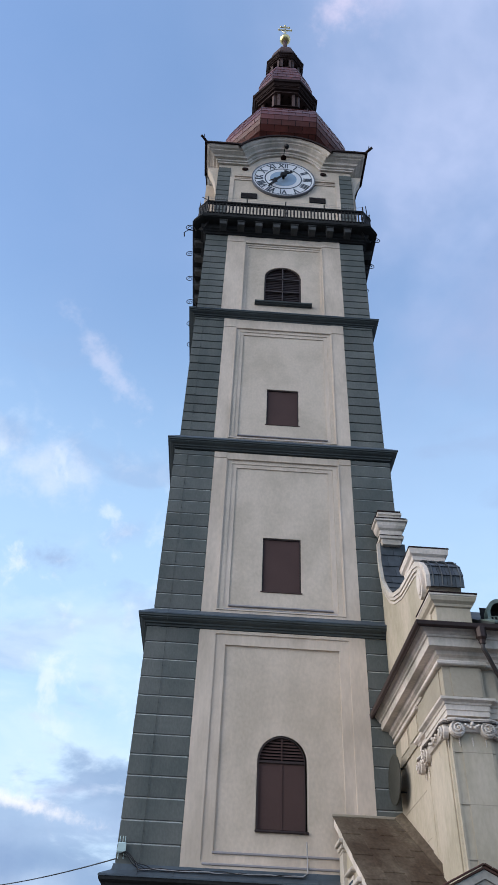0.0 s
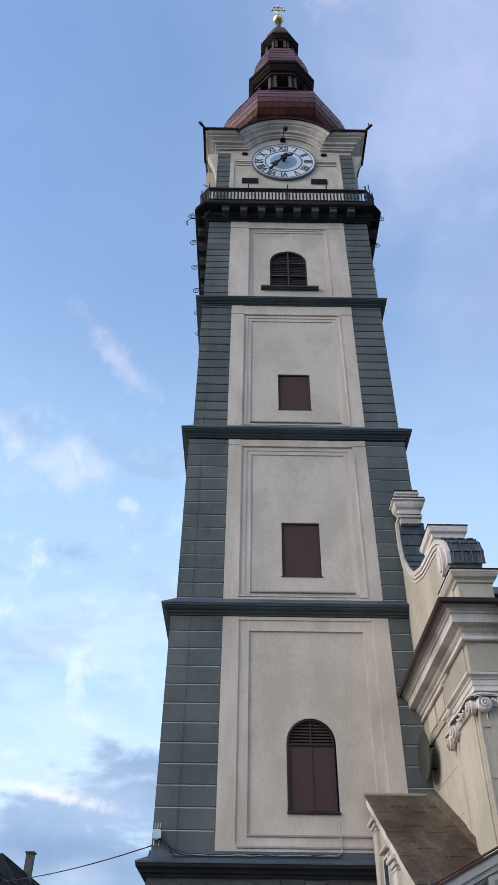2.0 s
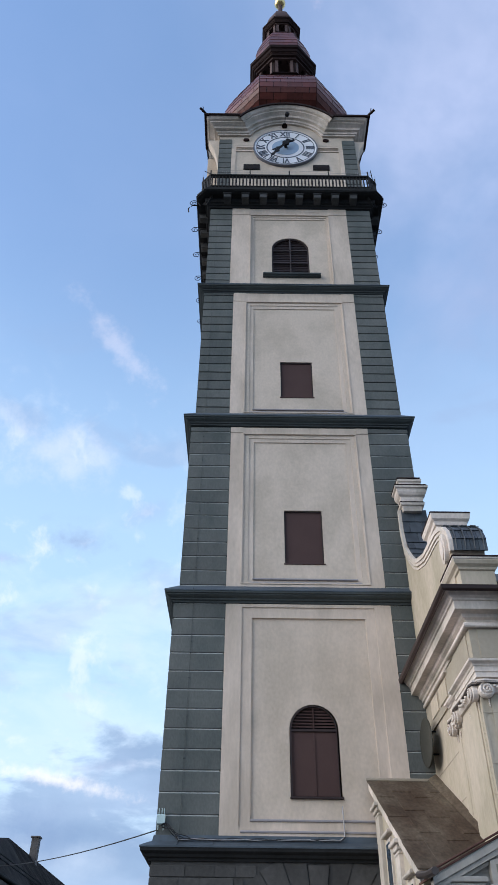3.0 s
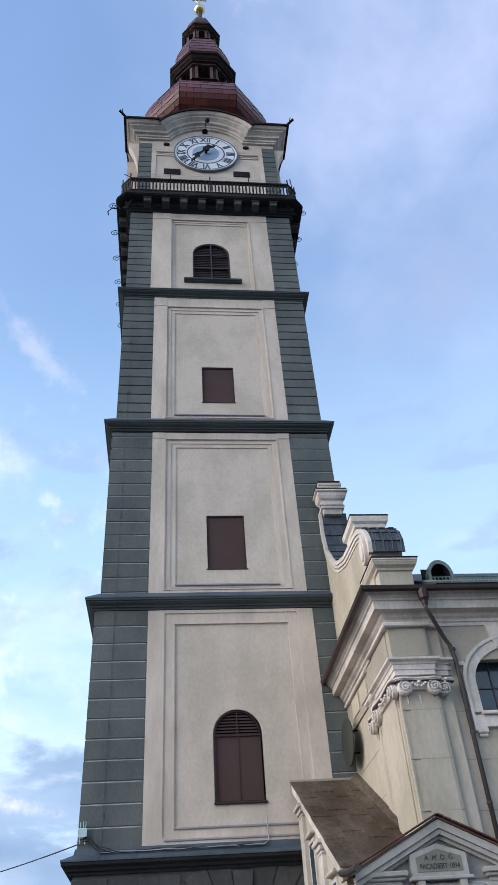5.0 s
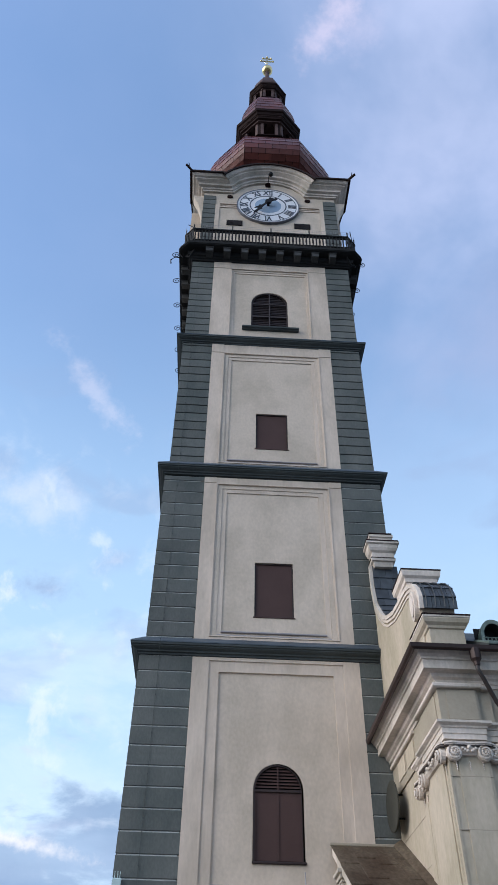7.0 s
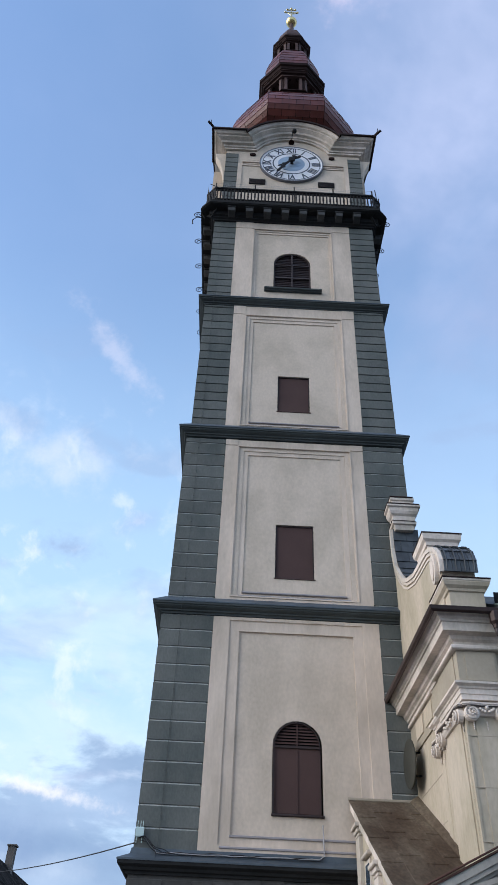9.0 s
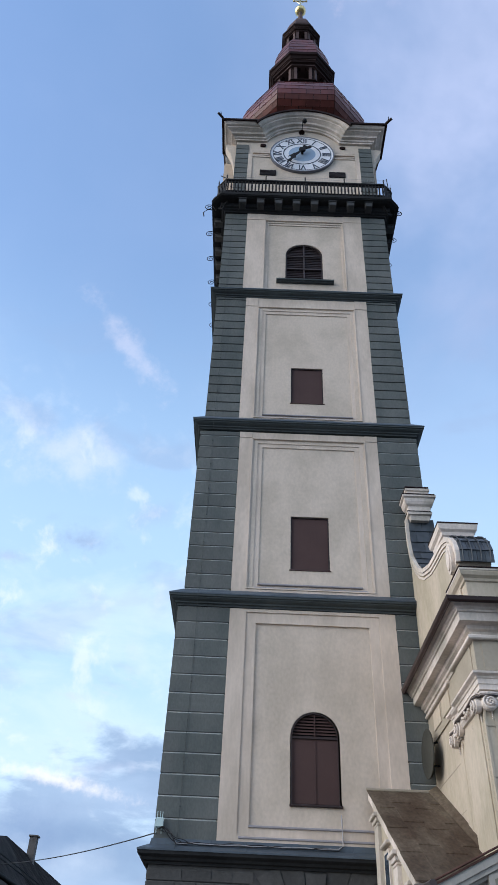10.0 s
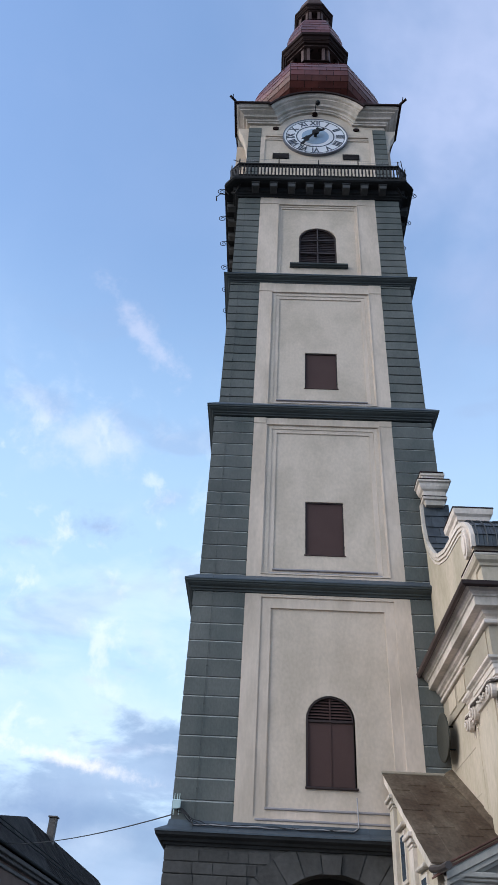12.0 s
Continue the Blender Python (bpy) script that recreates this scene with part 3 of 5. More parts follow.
bm = loft(bmesh.new(), [cut_square(h, z, c) for h, z, c in ((4.9, 44.82, 0.1), (5.95, 44.84, 0.55), (6.0, 44.86, 0.55), (6.12, 44.89, 0.58), (GH, 44.91, 0.6), (GH, 44.95, 0.6), (GH + 0.04, 44.97, 0.6), (GH + 0.04, 45.02, 0.6), (GH, 45.05, 0.6), (GH, 45.28, 0.6), (GH - 0.06, 45.32, 0.6), (4.9, 45.34, 0.1))])
gal = part("gallery_floor", bm, CORBEL, tower, "dark projecting gallery slab with cut corners")
bm = loft(bmesh.new(), [square(CX, CY, h, z) for h, z in ((5.15, 44.22), (5.30, 44.22), (5.34, 44.32), (5.42, 44.36), (5.45, 44.45), (5.56, 44.5), (5.58, 44.64), (5.60, 44.83), (5.1, 44.83))])
part("bed_moulding", bm, CORBEL, gal)
bm = bmesh.new()
for o, z0, z1 in ((0.0, -0.26, 0.10), (0.05, 0.10, 0.19)):
    box(bm, -0.22 - o, 0.22 + o, -0.34 - o, 0.34, z0, z1, 0.03)
bmesh.ops.recalc_face_normals(bm, faces=bm.faces[:])
cm = bpy.data.meshes.new("bracket")
bm.to_mesh(cm)
bm.free()
cm.materials.append(BRACKET)
for s in range(4):
    turn = Matrix.Translation((CX, CY, 0)) @ Matrix.Rotation(s * math.pi / 2, 4, "Z")
    for k in range(8):
        ob = piece("bracket", cm, gal)
        ob.matrix_local = turn @ Matrix.Translation((-4.13 + k * 1.18, -5.66, 44.66))
    # roof-shaped corner bracket under the cut corner
    c = (GH - 0.3)
    bm = bmesh.new()
    a, b, d, e = (-c + 0.0, -c + 0.75, 44.83), (-c + 0.75, -c, 44.83), (-c + 0.95, -c + 0.95, 44.45), (-c + 0.38, -c + 0.38, 44.30)
    vs = [bm.verts.new(turn @ Vector(p)) for p in (a, b, d, e)]
    for f in ((0, 1, 3), (1, 2, 3), (2, 0, 3), (0, 2, 1)):
        bm.faces.new([vs[i] for i in f])
    part("corner_bracket", bm, CORBEL, gal)

# railing
RH = 5.86
rail = thing("gallery_railing", "black wrought-iron railing round the tower gallery", "railing")
BALUSTERS = []
for knob in (0, 1):
    bm = tube(bmesh.new(), [(0, 0, 0), (0, 0, 1.55)], 0.052, 4)
    if knob:
        tube(bm, [(0, 0, 0.70), (0, 0, 0.76), (0, 0, 0.92), (0, 0, 0.98)], 0.07, 6)
    bmesh.ops.recalc_face_normals(bm, faces=bm.faces[:])
    BALUSTERS.append(bpy.data.meshes.new("baluster"))
    bm.to_mesh(BALUSTERS[-1])
    bm.free()
    BALUSTERS[-1].materials.append(IRON)
for s in range(4):
    m = Matrix.Translation((CX, CY, 0)) @ Matrix.Rotation(s * math.pi / 2, 4, "Z")
    ends = [(-RH + 0.55, -RH), (RH - 0.55, -RH), (RH, -RH + 0.55)]
    for z, r in ((45.52, 0.09), (45.82, 0.055), (46.84, 0.06), (47.07, 0.10)):
        part("rail_bar", tube(bmesh.new(), [m @ Vector((x, y, z)) for x, y in ends], r, 6), IRON, rail)
    n = 46
    for k in range(n):
        x = -RH + 0.55 + (2 * RH - 1.1) * (k + 0.5) / n
        piece("baluster", BALUSTERS[k % 2], rail, m @ Vector((x, -RH, 45.52)))
    for k in range(5):
        f = (k + 0.5) / 5
        piece("baluster", BALUSTERS[0], rail, m @ Vector((RH - 0.55 + 0.55 * f, -RH + 0.55 * f, 45.52)))
    for k in range(5):
        x = -RH + 0.55 + (2 * RH - 1.1) * k / 4
        part("rail_post", tube(bmesh.new(), [m @ Vector((x, -RH, z)) for z in (45.32, 47.12, 47.67)], 0.045, 6), IRON, rail)
    # thin wire net over the rail
    bm = bmesh.new()
    for k in range(90):
        x = -RH + 0.3 + (2 * RH - 0.6) * (k + 0.5) / 90
        tube(bm, [m @ Vector((x, -RH, 47.07)), m @ Vector((x, -RH, 47.67))], 0.0035, 3)
    for z in (47.27, 47.47, 47.67):
        tube(bm, [m @ Vector((-RH + 0.3, -RH, z)), m @ Vector((RH - 0.3, -RH, z))], 0.006, 3)
    tagged(part("wire_net", bm, CABLEGREY, rail), kind="stuff")
    # stay at the corner
    part("corner_stay", tube(bmesh.new(), [m @ Vector(p) for p in ((-RH + 1.5, -RH + 0.05, 47.12), (-RH + 0.6, -RH + 0.1, 47.37), (-RH + 0.1, -RH + 0.3, 48.02))], 0.03, 5), IRON, rail)


def curl(m):
    """A flat scroll of wrought iron that stands out from the gallery's edge."""
    pts = []
    for k in range(26):
        a = k * 0.42
        r = 0.40 - 0.0135 * k
        pts.append(m @ Vector((r * math.cos(a) - 0.15, 0, r * math.sin(a))))
    pts.insert(0, m @ Vector((0.45, 0, -0.42)))
    return tube(bmesh.new(), pts, 0.026, 5)


for s in (-1, 1):
    for k in range(6):
        q = CY - GH + 0.9 + k * 2.1
        part("scroll_ornament", curl(Matrix.Translation((CX + s * (GH + 0.10 - 0.2 * (s > 0)), q, 44.75)) @ Matrix.Diagonal((-s * 0.8, 1, 0.8, 1))), IRON, rail)
part("hook", tube(bmesh.new(), [(CX - GH + 0.1, CY - GH + 1.2, 44.9), (CX - GH - 0.3, CY - GH + 1.1, 44.8), (CX - GH - 0.55, CY - GH + 1.0, 44.3), (CX - GH - 0.5, CY - GH + 1.0, 43.9)], 0.04, 5), IRON, rail)

# ---- clock storey ----
KH, KZ0, KZ1 = 4.95, 45.1, 53.4
ky = CY - KH
core = quick("clock_storey_wall", [(CX - KH + 0.02, CX + KH - 0.02, ky + 0.06, CY + KH - 0.06, KZ0, 54.7)], PLASTER, tower)
me = block_mesh("quoin_block", 0.92, 0.92, 0.575, QUOIN, 0.02)
for k in range(13):
    for sx in (-1, 1):
        for sy in (-1, 1):
            piece("quoin_block", me, core, (CX + sx * (KH - 0.46), CY + sy * (KH - 0.46), KZ0 + 0.31 + 0.63 * k))
DX, DZ, DR = 2.33, 52.06, 2.30
# flat strips that frame the wall below the dial
bm = ring(bmesh.new(), CX - KH + 0.93, CX + KH - 0.93, 45.4, 52.0, 0.30, ky + 0.0, ky + 0.07)
part("panel_strip", bm, STRIP, core)
for a, b in ((CX - 3.7, DX - DR - 0.02), (DX + DR + 0.02, CX + 3.7)):
    quick("panel_moulding", [(a, b, ky - 0.04, ky + 0.06, 51.85, 51.95)], STRIP, core, bevel=0.02)
    quick("panel_moulding", [(a, b, ky - 0.06, ky + 0.06, 52.10, 52.26)], STRIP, core, bevel=0.02)
for x in (-0.10, 4.82):
    # solid black block: shade of the vent hole is painted on
    v = quick("vent_grille", [(x - 0.58, x + 0.58, ky + 0.0, ky + 0.065, 49.36, 50.0)], GAP, core, "dark louvred vent opening")
    for k in range(5):
        quick("slat", [(x - 0.56, x + 0.56, ky - 0.02, ky + 0.02, 49.42 + k * 0.11, 49.45 + k * 0.11)], DARKWOOD, v)
for x in (-0.52, 5.32):
    bm = bmesh.new()
    loft(bm, [[(x + r * math.cos(6.2832 * k / 18), yy, 53.20 + r * 0.75 * math.sin(6.2832 * k / 18)) for k in range(18)] for r, yy in ((0.22, ky + 0.08), (0.22, ky - 0.05), (0.16, ky - 0.06))])
    part("oculus", bm, LANTERN, core, "small dark round opening")

# dial
def disc(bm, x, z, rings, n=64):
    return loft(bm, [[(x + r * math.cos(6.28318 * k / n), y, z + r * math.sin(6.28318 * k / n)) for k in range(n)] for r, y in rings])


dial = part("clock_dial", disc(bmesh.new(), DX, DZ, ((DR, ky + 0.1), (DR, ky - 0.10), (DR - 0.06, ky - 0.13), (DR - 0.12, ky - 0.10), (0.05, ky - 0.10))), DIALWHITE, tower, "white clock dial with Roman numerals and pale blue centre")


def hoop(r0, r1, y0, y1, mat, name):
    n = 64
    bm = loft(bmesh.new(), [[(DX + r * math.cos(6.28318 * k / n), y, DZ + r * math.sin(6.28318 * k / n)) for r, y in ((r1, y1), (r1, y0), (r0, y0), (r0, y1))] for k in list(range(n)) + [0]], cap=False)
    return part(name, bm, mat, dial)


hoop(DR - 0.05, DR + 0.03, ky - 0.15, ky + 0.08, DIALRIM, "dial_rim")
hoop(1.30, 1.38, ky - 0.118, ky - 0.09, DIALINK, "chapter_line")
hoop(DR - 0.22, DR - 0.18, ky - 0.118, ky - 0.09, DIALINK, "minute_line")
part("dial_centre", disc(bmesh.new(), DX, DZ, ((0.98, ky - 0.05), (0.98, ky - 0.115), (0.02, ky - 0.118)), 48), DIALBLUE, dial)
for h, text in enumerate(("XII", "I", "II", "III", "IIII", "V", "VI", "VII", "VIII", "IX", "X", "XI")):
    a = radians(h * 30)
    m = Matrix.Translation((DX + 1.745 * math.sin(a), ky - 0.116, DZ + 1.745 * math.cos(a))) @ Matrix.Rotation(a, 4, "Y") @ Matrix.Rotation(math.pi / 2, 4, "X") @ Matrix.Diagonal((0.74, 1, 1, 1))
    lettering("numeral", text, 0.84, DIALINK, dial, m, 0.012, 0.012)


def clock_pointer(angle, length, tail, width, y, mat, name):
    a = radians(angle)
    d, u = Vector((math.sin(a), 0, math.cos(a))), Vector((math.cos(a), 0, -math.sin(a)))
    o = Vector((DX, y, DZ))
    out = [(-tail, width * 1.6), (-tail * 0.75, width * 2.4), (-tail * 0.45, width), (0.2, width * 0.9), (length * 0.48, width * 0.7), (length * 0.58, width * 2.2), (length * 0.68, width * 0.8), (length * 0.86, width * 1.2), (length, 0.01)]
    pts = [o + d * s + u * w for s, w in out] + [o + d * s - u * w for s, w in reversed(out)]
    return part(name, slab(bmesh.new(), pts, (0, -0.03, 0)), mat, dial)


clock_pointer(212, 2.06, 0.55, 0.10, ky - 0.46, IRON, "minute_pointer")
clock_pointer(229, 1.35, 0.85, 0.055, ky - 0.38, IRON, "hour_pointer")
part("pointer_boss", disc(bmesh.new(), DX, DZ, ((0.10, ky - 0.10), (0.10, ky - 0.36), (0.24, ky - 0.38), (0.24, ky - 0.52), (0.02, ky - 0.55)), 20), IRON, dial)

# arched cornice on all four sides
PROFILE = [(-0.1, 0.0), (0.10, 0.0), (0.12, 0.14), (0.20, 0.17), (0.24, 0.34), (0.42, 0.40), (0.44, 0.46), (0.40, 0.50), (0.46, 0.62), (0.66, 0.76), (0.72, 0.80), (0.72, 0.92), (0.86, 0.98), (0.96, 1.12), (1.0, 1.16), (1.0, 1.26), (0.94, 1.30), (-0.1, 1.30)]
RI, CZ, ADZ = 2.90, 53.70, 52.50
PROFILE = [(o, u * 0.87) for o, u in PROFILE]
half_open = math.sqrt(RI ** 2 - (CZ - ADZ) ** 2)
a0 = math.atan2(CZ - ADZ, half_open)
dx = 2.41 - CX
for s in range(4):
    m = Matrix.Translation((CX, CY, 0)) @ Matrix.Rotation(s * math.pi / 2, 4, "Z")
    off = dx if s == 0 else 0.0
    # base line in side coordinates: x along the wall, h up, bisecting directions at the kinks
    nodes = []
    nodes.append((-half_open - 1.1 + off, CZ, 0.0, 1.0))
    for k in range(21):
        a = math.pi - a0 - (math.pi - 2 * a0) * k / 20
        ca, sa = math.cos(a), math.sin(a)
        if k in (0, 20):
            vx, vz = (ca, sa + 1.0)
            ln = math.hypot(vx, vz)
            vx, vz = vx / ln, vz / ln
            sc = 1 / max(0.55, vx * ca + vz * sa)
            nodes.append((off + RI * ca, ADZ + RI * sa, vx * sc, vz * sc))
        else:
            nodes.append((off + RI * ca, ADZ + RI * sa, ca, sa))
    nodes.append((half_open + 1.1 + off, CZ, 0.0, 1.0))
    rings = []
    rings.append([m @ Vector((-KH - o, -KH - o, CZ + u)) for o, u in PROFILE])
    for x, z, vx, vz in nodes:
        rings.append([m @ Vector((x + vx * u, -KH - o, z + vz * u)) for o, u in PROFILE])
    rings.append([m @ Vector((KH + o, -KH - o, CZ + u)) for o, u in PROFILE])
    cor = part("arched_cornice", loft(bmesh.new(), rings), TRIM, tower, "pale moulded cornice that arches over the clock")
    # copper edge over the cornice
    EDGE = [(0.2, 1.12), (1.01, 1.12), (1.03, 1.03), (1.12, 1.03), (1.14, 1.16), (1.06, 1.22), (0.2, 1.26)]
    rings = [[m @ Vector((-KH - o, -KH - o, CZ + u)) for o, u in EDGE]]
    for x, z, vx, vz in nodes:
        rings.append([m @ Vector((x + vx * u, -KH - o, z + vz * u)) for o, u in EDGE])
    rings.append([m @ Vector((KH + o, -KH - o, CZ + u)) for o, u in EDGE])
    part("copper_edge", loft(bmesh.new(), rings), COPPERDARK, cor)
    # wall in the arch, and a barrel of roof behind it
    pts = [(off + (RI + 0.9) * math.cos(math.pi * k / 16), ADZ + (RI + 0.9) * math.sin(math.pi * k / 16)) for k in range(17)]
    part("arch_wall", slab(bmesh.new(), [m @ Vector((x, -KH + 0.05, z)) for x, z in pts], m.to_3x3() @ Vector((0, 3.0, 0))), PLASTER, cor)
    # corner water spout and console under the corner
    part("corner_spout", tube(bmesh.new(), [m @ Vector(p) for p in ((-KH - 0.7, -KH - 0.7, 54.8), (-KH - 1.15, -KH - 1.15, 54.95), (-KH - 1.45, -KH - 1.45, 55.0))], 0.10, 6), COPPERDARK, cor)
    part("spout_spike", tube(bmesh.new(), [m @ Vector(p) for p in ((-KH - 1.2, -KH - 1.2, 55.0), (-KH - 1.28, -KH - 1.28, 55.55))], 0.03, 5), IRON, cor)
    for e in ((-1, 1) if s in (0, 2) else ()):
        out = [(KH - 0.02, 49.4), (KH + 0.06, 50.4), (KH + 0.18, 51.4), (KH + 0.40, 52.4), (KH + 0.72, 53.2), (KH + 0.80, 53.5), (KH - 0.02, 53.5)]
        part("corner_console", slab(bmesh.new(), [m @ Vector((e * x, -KH + 0.25, z)) for x, z in out], m.to_3x3() @ Vector((0, 0.7, 0))), PLASTER, cor)
    if s in (1, 3):
        part("side_bay", box(bmesh.new(), *( (CX + KH - 0.1, CX + KH + 0.6) if s == 1 else (CX - KH - 0.92, CX - KH + 0.1)), CY - 3.2, CY + 3.2, KZ0, 53.5), PLASTER, cor)
quick("cornice_deck", [(CX - KH + 0.1, CX + KH - 0.1, CY - KH + 0.1, CY + KH - 0.1, 54.66, 54.78)], COPPERDARK, tower)

for s in (-1, 1):
    x0, x1 = sorted((CX + s * (KH + 0.80), CX + s * (KH + 1.16)))
    quick("side_eave", [(x0, x1, CY - KH - 1.1, CY - 3.3, 54.70, 54.86)], COPPERDARK, tower, bevel=0.02)

# lamp on a bracket over the dial
lamp = part("bracket_lamp", tube(bmesh.new(), [(DX, ky - 0.05, 55.05), (DX + 0.02, ky - 0.30, 55.35), (DX + 0.05, ky - 0.62, 55.75), (DX + 0.10, ky - 0.78, 55.78), (DX + 0.16, ky - 0.86, 55.55)], 0.03, 6), IRON)
part("lamp_shade", loft(bmesh.new(), [octagon(DX + 0.16, ky - 0.86, a, z) for a, z in ((0.06, 55.55), (0.17, 55.38), (0.14, 55.2), (0.05, 55.12))]), IRON, lamp)
part("lamp_socket", loft(bmesh.new(), [octagon(DX, ky - 0.10, a, z) for a, z in ((0.2, 54.98), (0.21, 55.06), (0.08, 55.12))]), LANTERN, lamp)
tagged(lamp, "black iron bracket lamp above the clock dial", "lamp")

# ---- onion roof ----
SX, SY = CX + 0.25, CY
BULB = [(3.4, 55.6), (3.4, 59.8), (3.9, 60.0), (4.4, 60.25), (4.8, 60.6), (5.05, 61.0), (5.14, 61.6), (5.06, 62.3), (4.85, 63.1), (4.5, 64.0), (4.1, 64.9), (3.7, 65.7), (3.3, 66.5), (2.95, 67.2)]
BULB2 = [(1.9, 72.7), (2.2, 72.9), (2.42, 73.3), (2.54, 73.9), (2.54, 74.6), (2.44, 75.4), (2.28, 76.3), (2.08, 77.2), (1.88, 78.2)]


def cut_ring(a, z, c):
    """A square of half width a with its corners cut back to c."""
    return [(SX + x, SY + y, z) for x, y in ((-c, -a), (c, -a), (a, -c), (a, c), (c, a), (-c, a), (-a, c), (-a, -c))]


def broach(a):
    return 2.28 if a > 2.9 else 0.52 * a
CAP = [(1.2, 82.0), (1.44, 82.7), (1.46, 83.3), (1.36, 84.0), (1.22, 84.7), (1.06, 85.2), (0.95, 85.4), (0.30, 85.6), (0.20, 89.2)]


def sheets(profile, counts, parent, name="copper_sheet"):
    """Sheets of copper in running bond on the eight faces of a lofted octagon."""
    for (a0, z0), (a1, z1), row in zip(profile, profile[1:], range(99)):
        lower, upper = [Vector(p) for p in cut_ring(a0, z0, broach(a0))], [Vector(p) for p in cut_ring(a1, z1, broach(a1))]
        for f in range(8):
            p0, p1, q0, q1 = lower[f], lower[(f + 1) % 8], upper[f], upper[(f + 1) % 8]
            n = max(1, round((p1 - p0).length / counts))
            edges = sorted({round(min(1.0, max(0.0, (k + (0.5 if (row + f) % 2 else 0.0)) / n)), 4) for k in range(-1, n + 2)})
            lift = (p1 - p0).cross(q0 - p0).normalized()
            for u0, u1 in zip(edges, edges[1:]):
                lo = [p0.lerp(p1, u0 + 0.005), p0.lerp(p1, u1 - 0.005), q0.lerp(q1, u1 - 0.005), q0.lerp(q1, u0 + 0.005)]
                hi = [p + lift * d for p, d in zip(lo, (0.045, 0.045, 0.02, 0.02))]
                part(name, loft(bmesh.new(), [[p - lift * 0.01 for p in lo], hi]), COPPER, parent)


def lantern(a, z0, z1, parent_name, label):
    """An open octagonal lantern: sill, posts with arches, added core that paints inner shade, eaves."""
    ln = part(parent_name, loft(bmesh.new(), [octagon(SX, SY, r, z) for r, z in ((a * 1.16, z0), (a * 1.20, z0 + 0.10), (a * 1.12, z0 + 0.22), (a * 1.02, z0 + 0.30), (a * 1.0, z0 + a * 0.56), (a * 1.06, z0 + a * 0.58), (a * 1.06, z0 + a * 0.62), (a * 0.7, z0 + a * 0.62))]), LANTERN, tower, label)
    # added black core: shade within the lantern put into its colour
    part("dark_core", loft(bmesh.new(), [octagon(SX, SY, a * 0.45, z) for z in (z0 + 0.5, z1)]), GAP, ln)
    t8 = math.tan(math.pi / 8)
    h0, h1 = z0 + a * 0.62, z1 - a * 0.62
    for f in range(8):
        m = Matrix.Translation((SX, SY, 0)) @ Matrix.Rotation(math.pi * f / 4 + math.pi / 2, 4, "Z")
        hw = a * 0.93 * t8
        op = arched(0, hw * 0.52, h0 + 0.001, h1 - hw * 0.52, 8)
        bm = wall_with_hole(bmesh.new(), -hw, hw, h0, z1 - a * 0.5, -a * 0.93, -a * 0.93 + 0.22, op)
        bmesh.ops.transform(bm, matrix=m, verts=bm.verts[:])
        w = part("arcade_wall", bm, LANTERN, ln)
        for x in (-hw * 0.72, hw * 0.72):
            bm = bmesh.new()
            for r, z, zz in ((0.13, h0 + 0.02, h1 - 0.15), (0.17, h1 - 0.15, h1 - 0.02)):
                box(bm, x - r, x + r, -a * 0.93 - 0.10, -a * 0.93 + 0.02, z, zz)
            bmesh.ops.transform(bm, matrix=m, verts=bm.verts[:])
            part("pilaster", bm, LANTERNTRIM, w)
    e = loft(bmesh.new(), [octagon(SX, SY, a * r, z1 - a * d) for r, d in ((0.9, 0.62), (1.02, 0.62), (1.04, 0.54), (1.10, 0.51), (1.12, 0.40), (1.17, 0.36), (1.20, 0.22), (1.25, 0.18), (1.26, 0.03), (0.8, -0.06))])
    part("lantern_eave", e, LANTERN, ln)
    part("eave_line", loft(bmesh.new(), [octagon(SX, SY, a * r, z1 - a * d) for r, d in ((1.0, 0.645), (1.035, 0.645), (1.035, 0.615), (1.0, 0.615))]), LANTERNTRIM, ln)
    part("eave_line", loft(bmesh.new(), [octagon(SX, SY, a * r, z1 - a * d) for r, d in ((1.0, 0.40), (1.145, 0.40), (1.145, 0.375), (1.0, 0.375))]), LANTERNTRIM, ln)
    return ln


onion = part("onion_roof", loft(bmesh.new(), [cut_ring(a, z, broach(a)) for a, z in BULB]), COPPERDARK, tower, "red-brown copper onion roof of seamed sheets")
lantern(2.45, 67.2, 73.0, "lower_lantern", "dark brown open lantern with arches")
onion2 = part("upper_onion_roof", loft(bmesh.new(), [cut_ring(a, z, broach(a)) for a, z in BULB2]), COPPERDARK, tower, "small red-brown copper onion roof")
lantern(1.52, 78.2, 81.9, "upper_lantern", "small dark open lantern")
onion3 = part("spire_cap", loft(bmesh.new(), [octagon(SX, SY, a, z) for a, z in CAP]), LANTERNTRIM, tower)
bm = bmesh.new()
n = 20
loft(bm, [[(SX + 0.60 * math.sin(t) * math.cos(6.2832 * k / n), SY + 0.60 * math.sin(t) * math.sin(6.2832 * k / n), 89.7 - 0.60 * math.cos(t)) for k in range(n)] for t in [0.15 + 2.85 * j / 12 for j in range(13)]])
ball = part("gilt_ball", bm, GOLD, tower, "gilded ball under the cross", smooth=True)
quick("gilt_cross", [(SX - 0.07, SX + 0.07, SY - 0.05, SY + 0.05, 90.1, 93.4), (SX - 0.80, SX + 0.80, SY - 0.05, SY + 0.05, 92.2, 92.42), (SX - 0.55, SX + 0.55, SY - 0.05, SY + 0.05, 92.95, 93.16)], GOLD, ball, "gilded double-armed cross", 0.015)
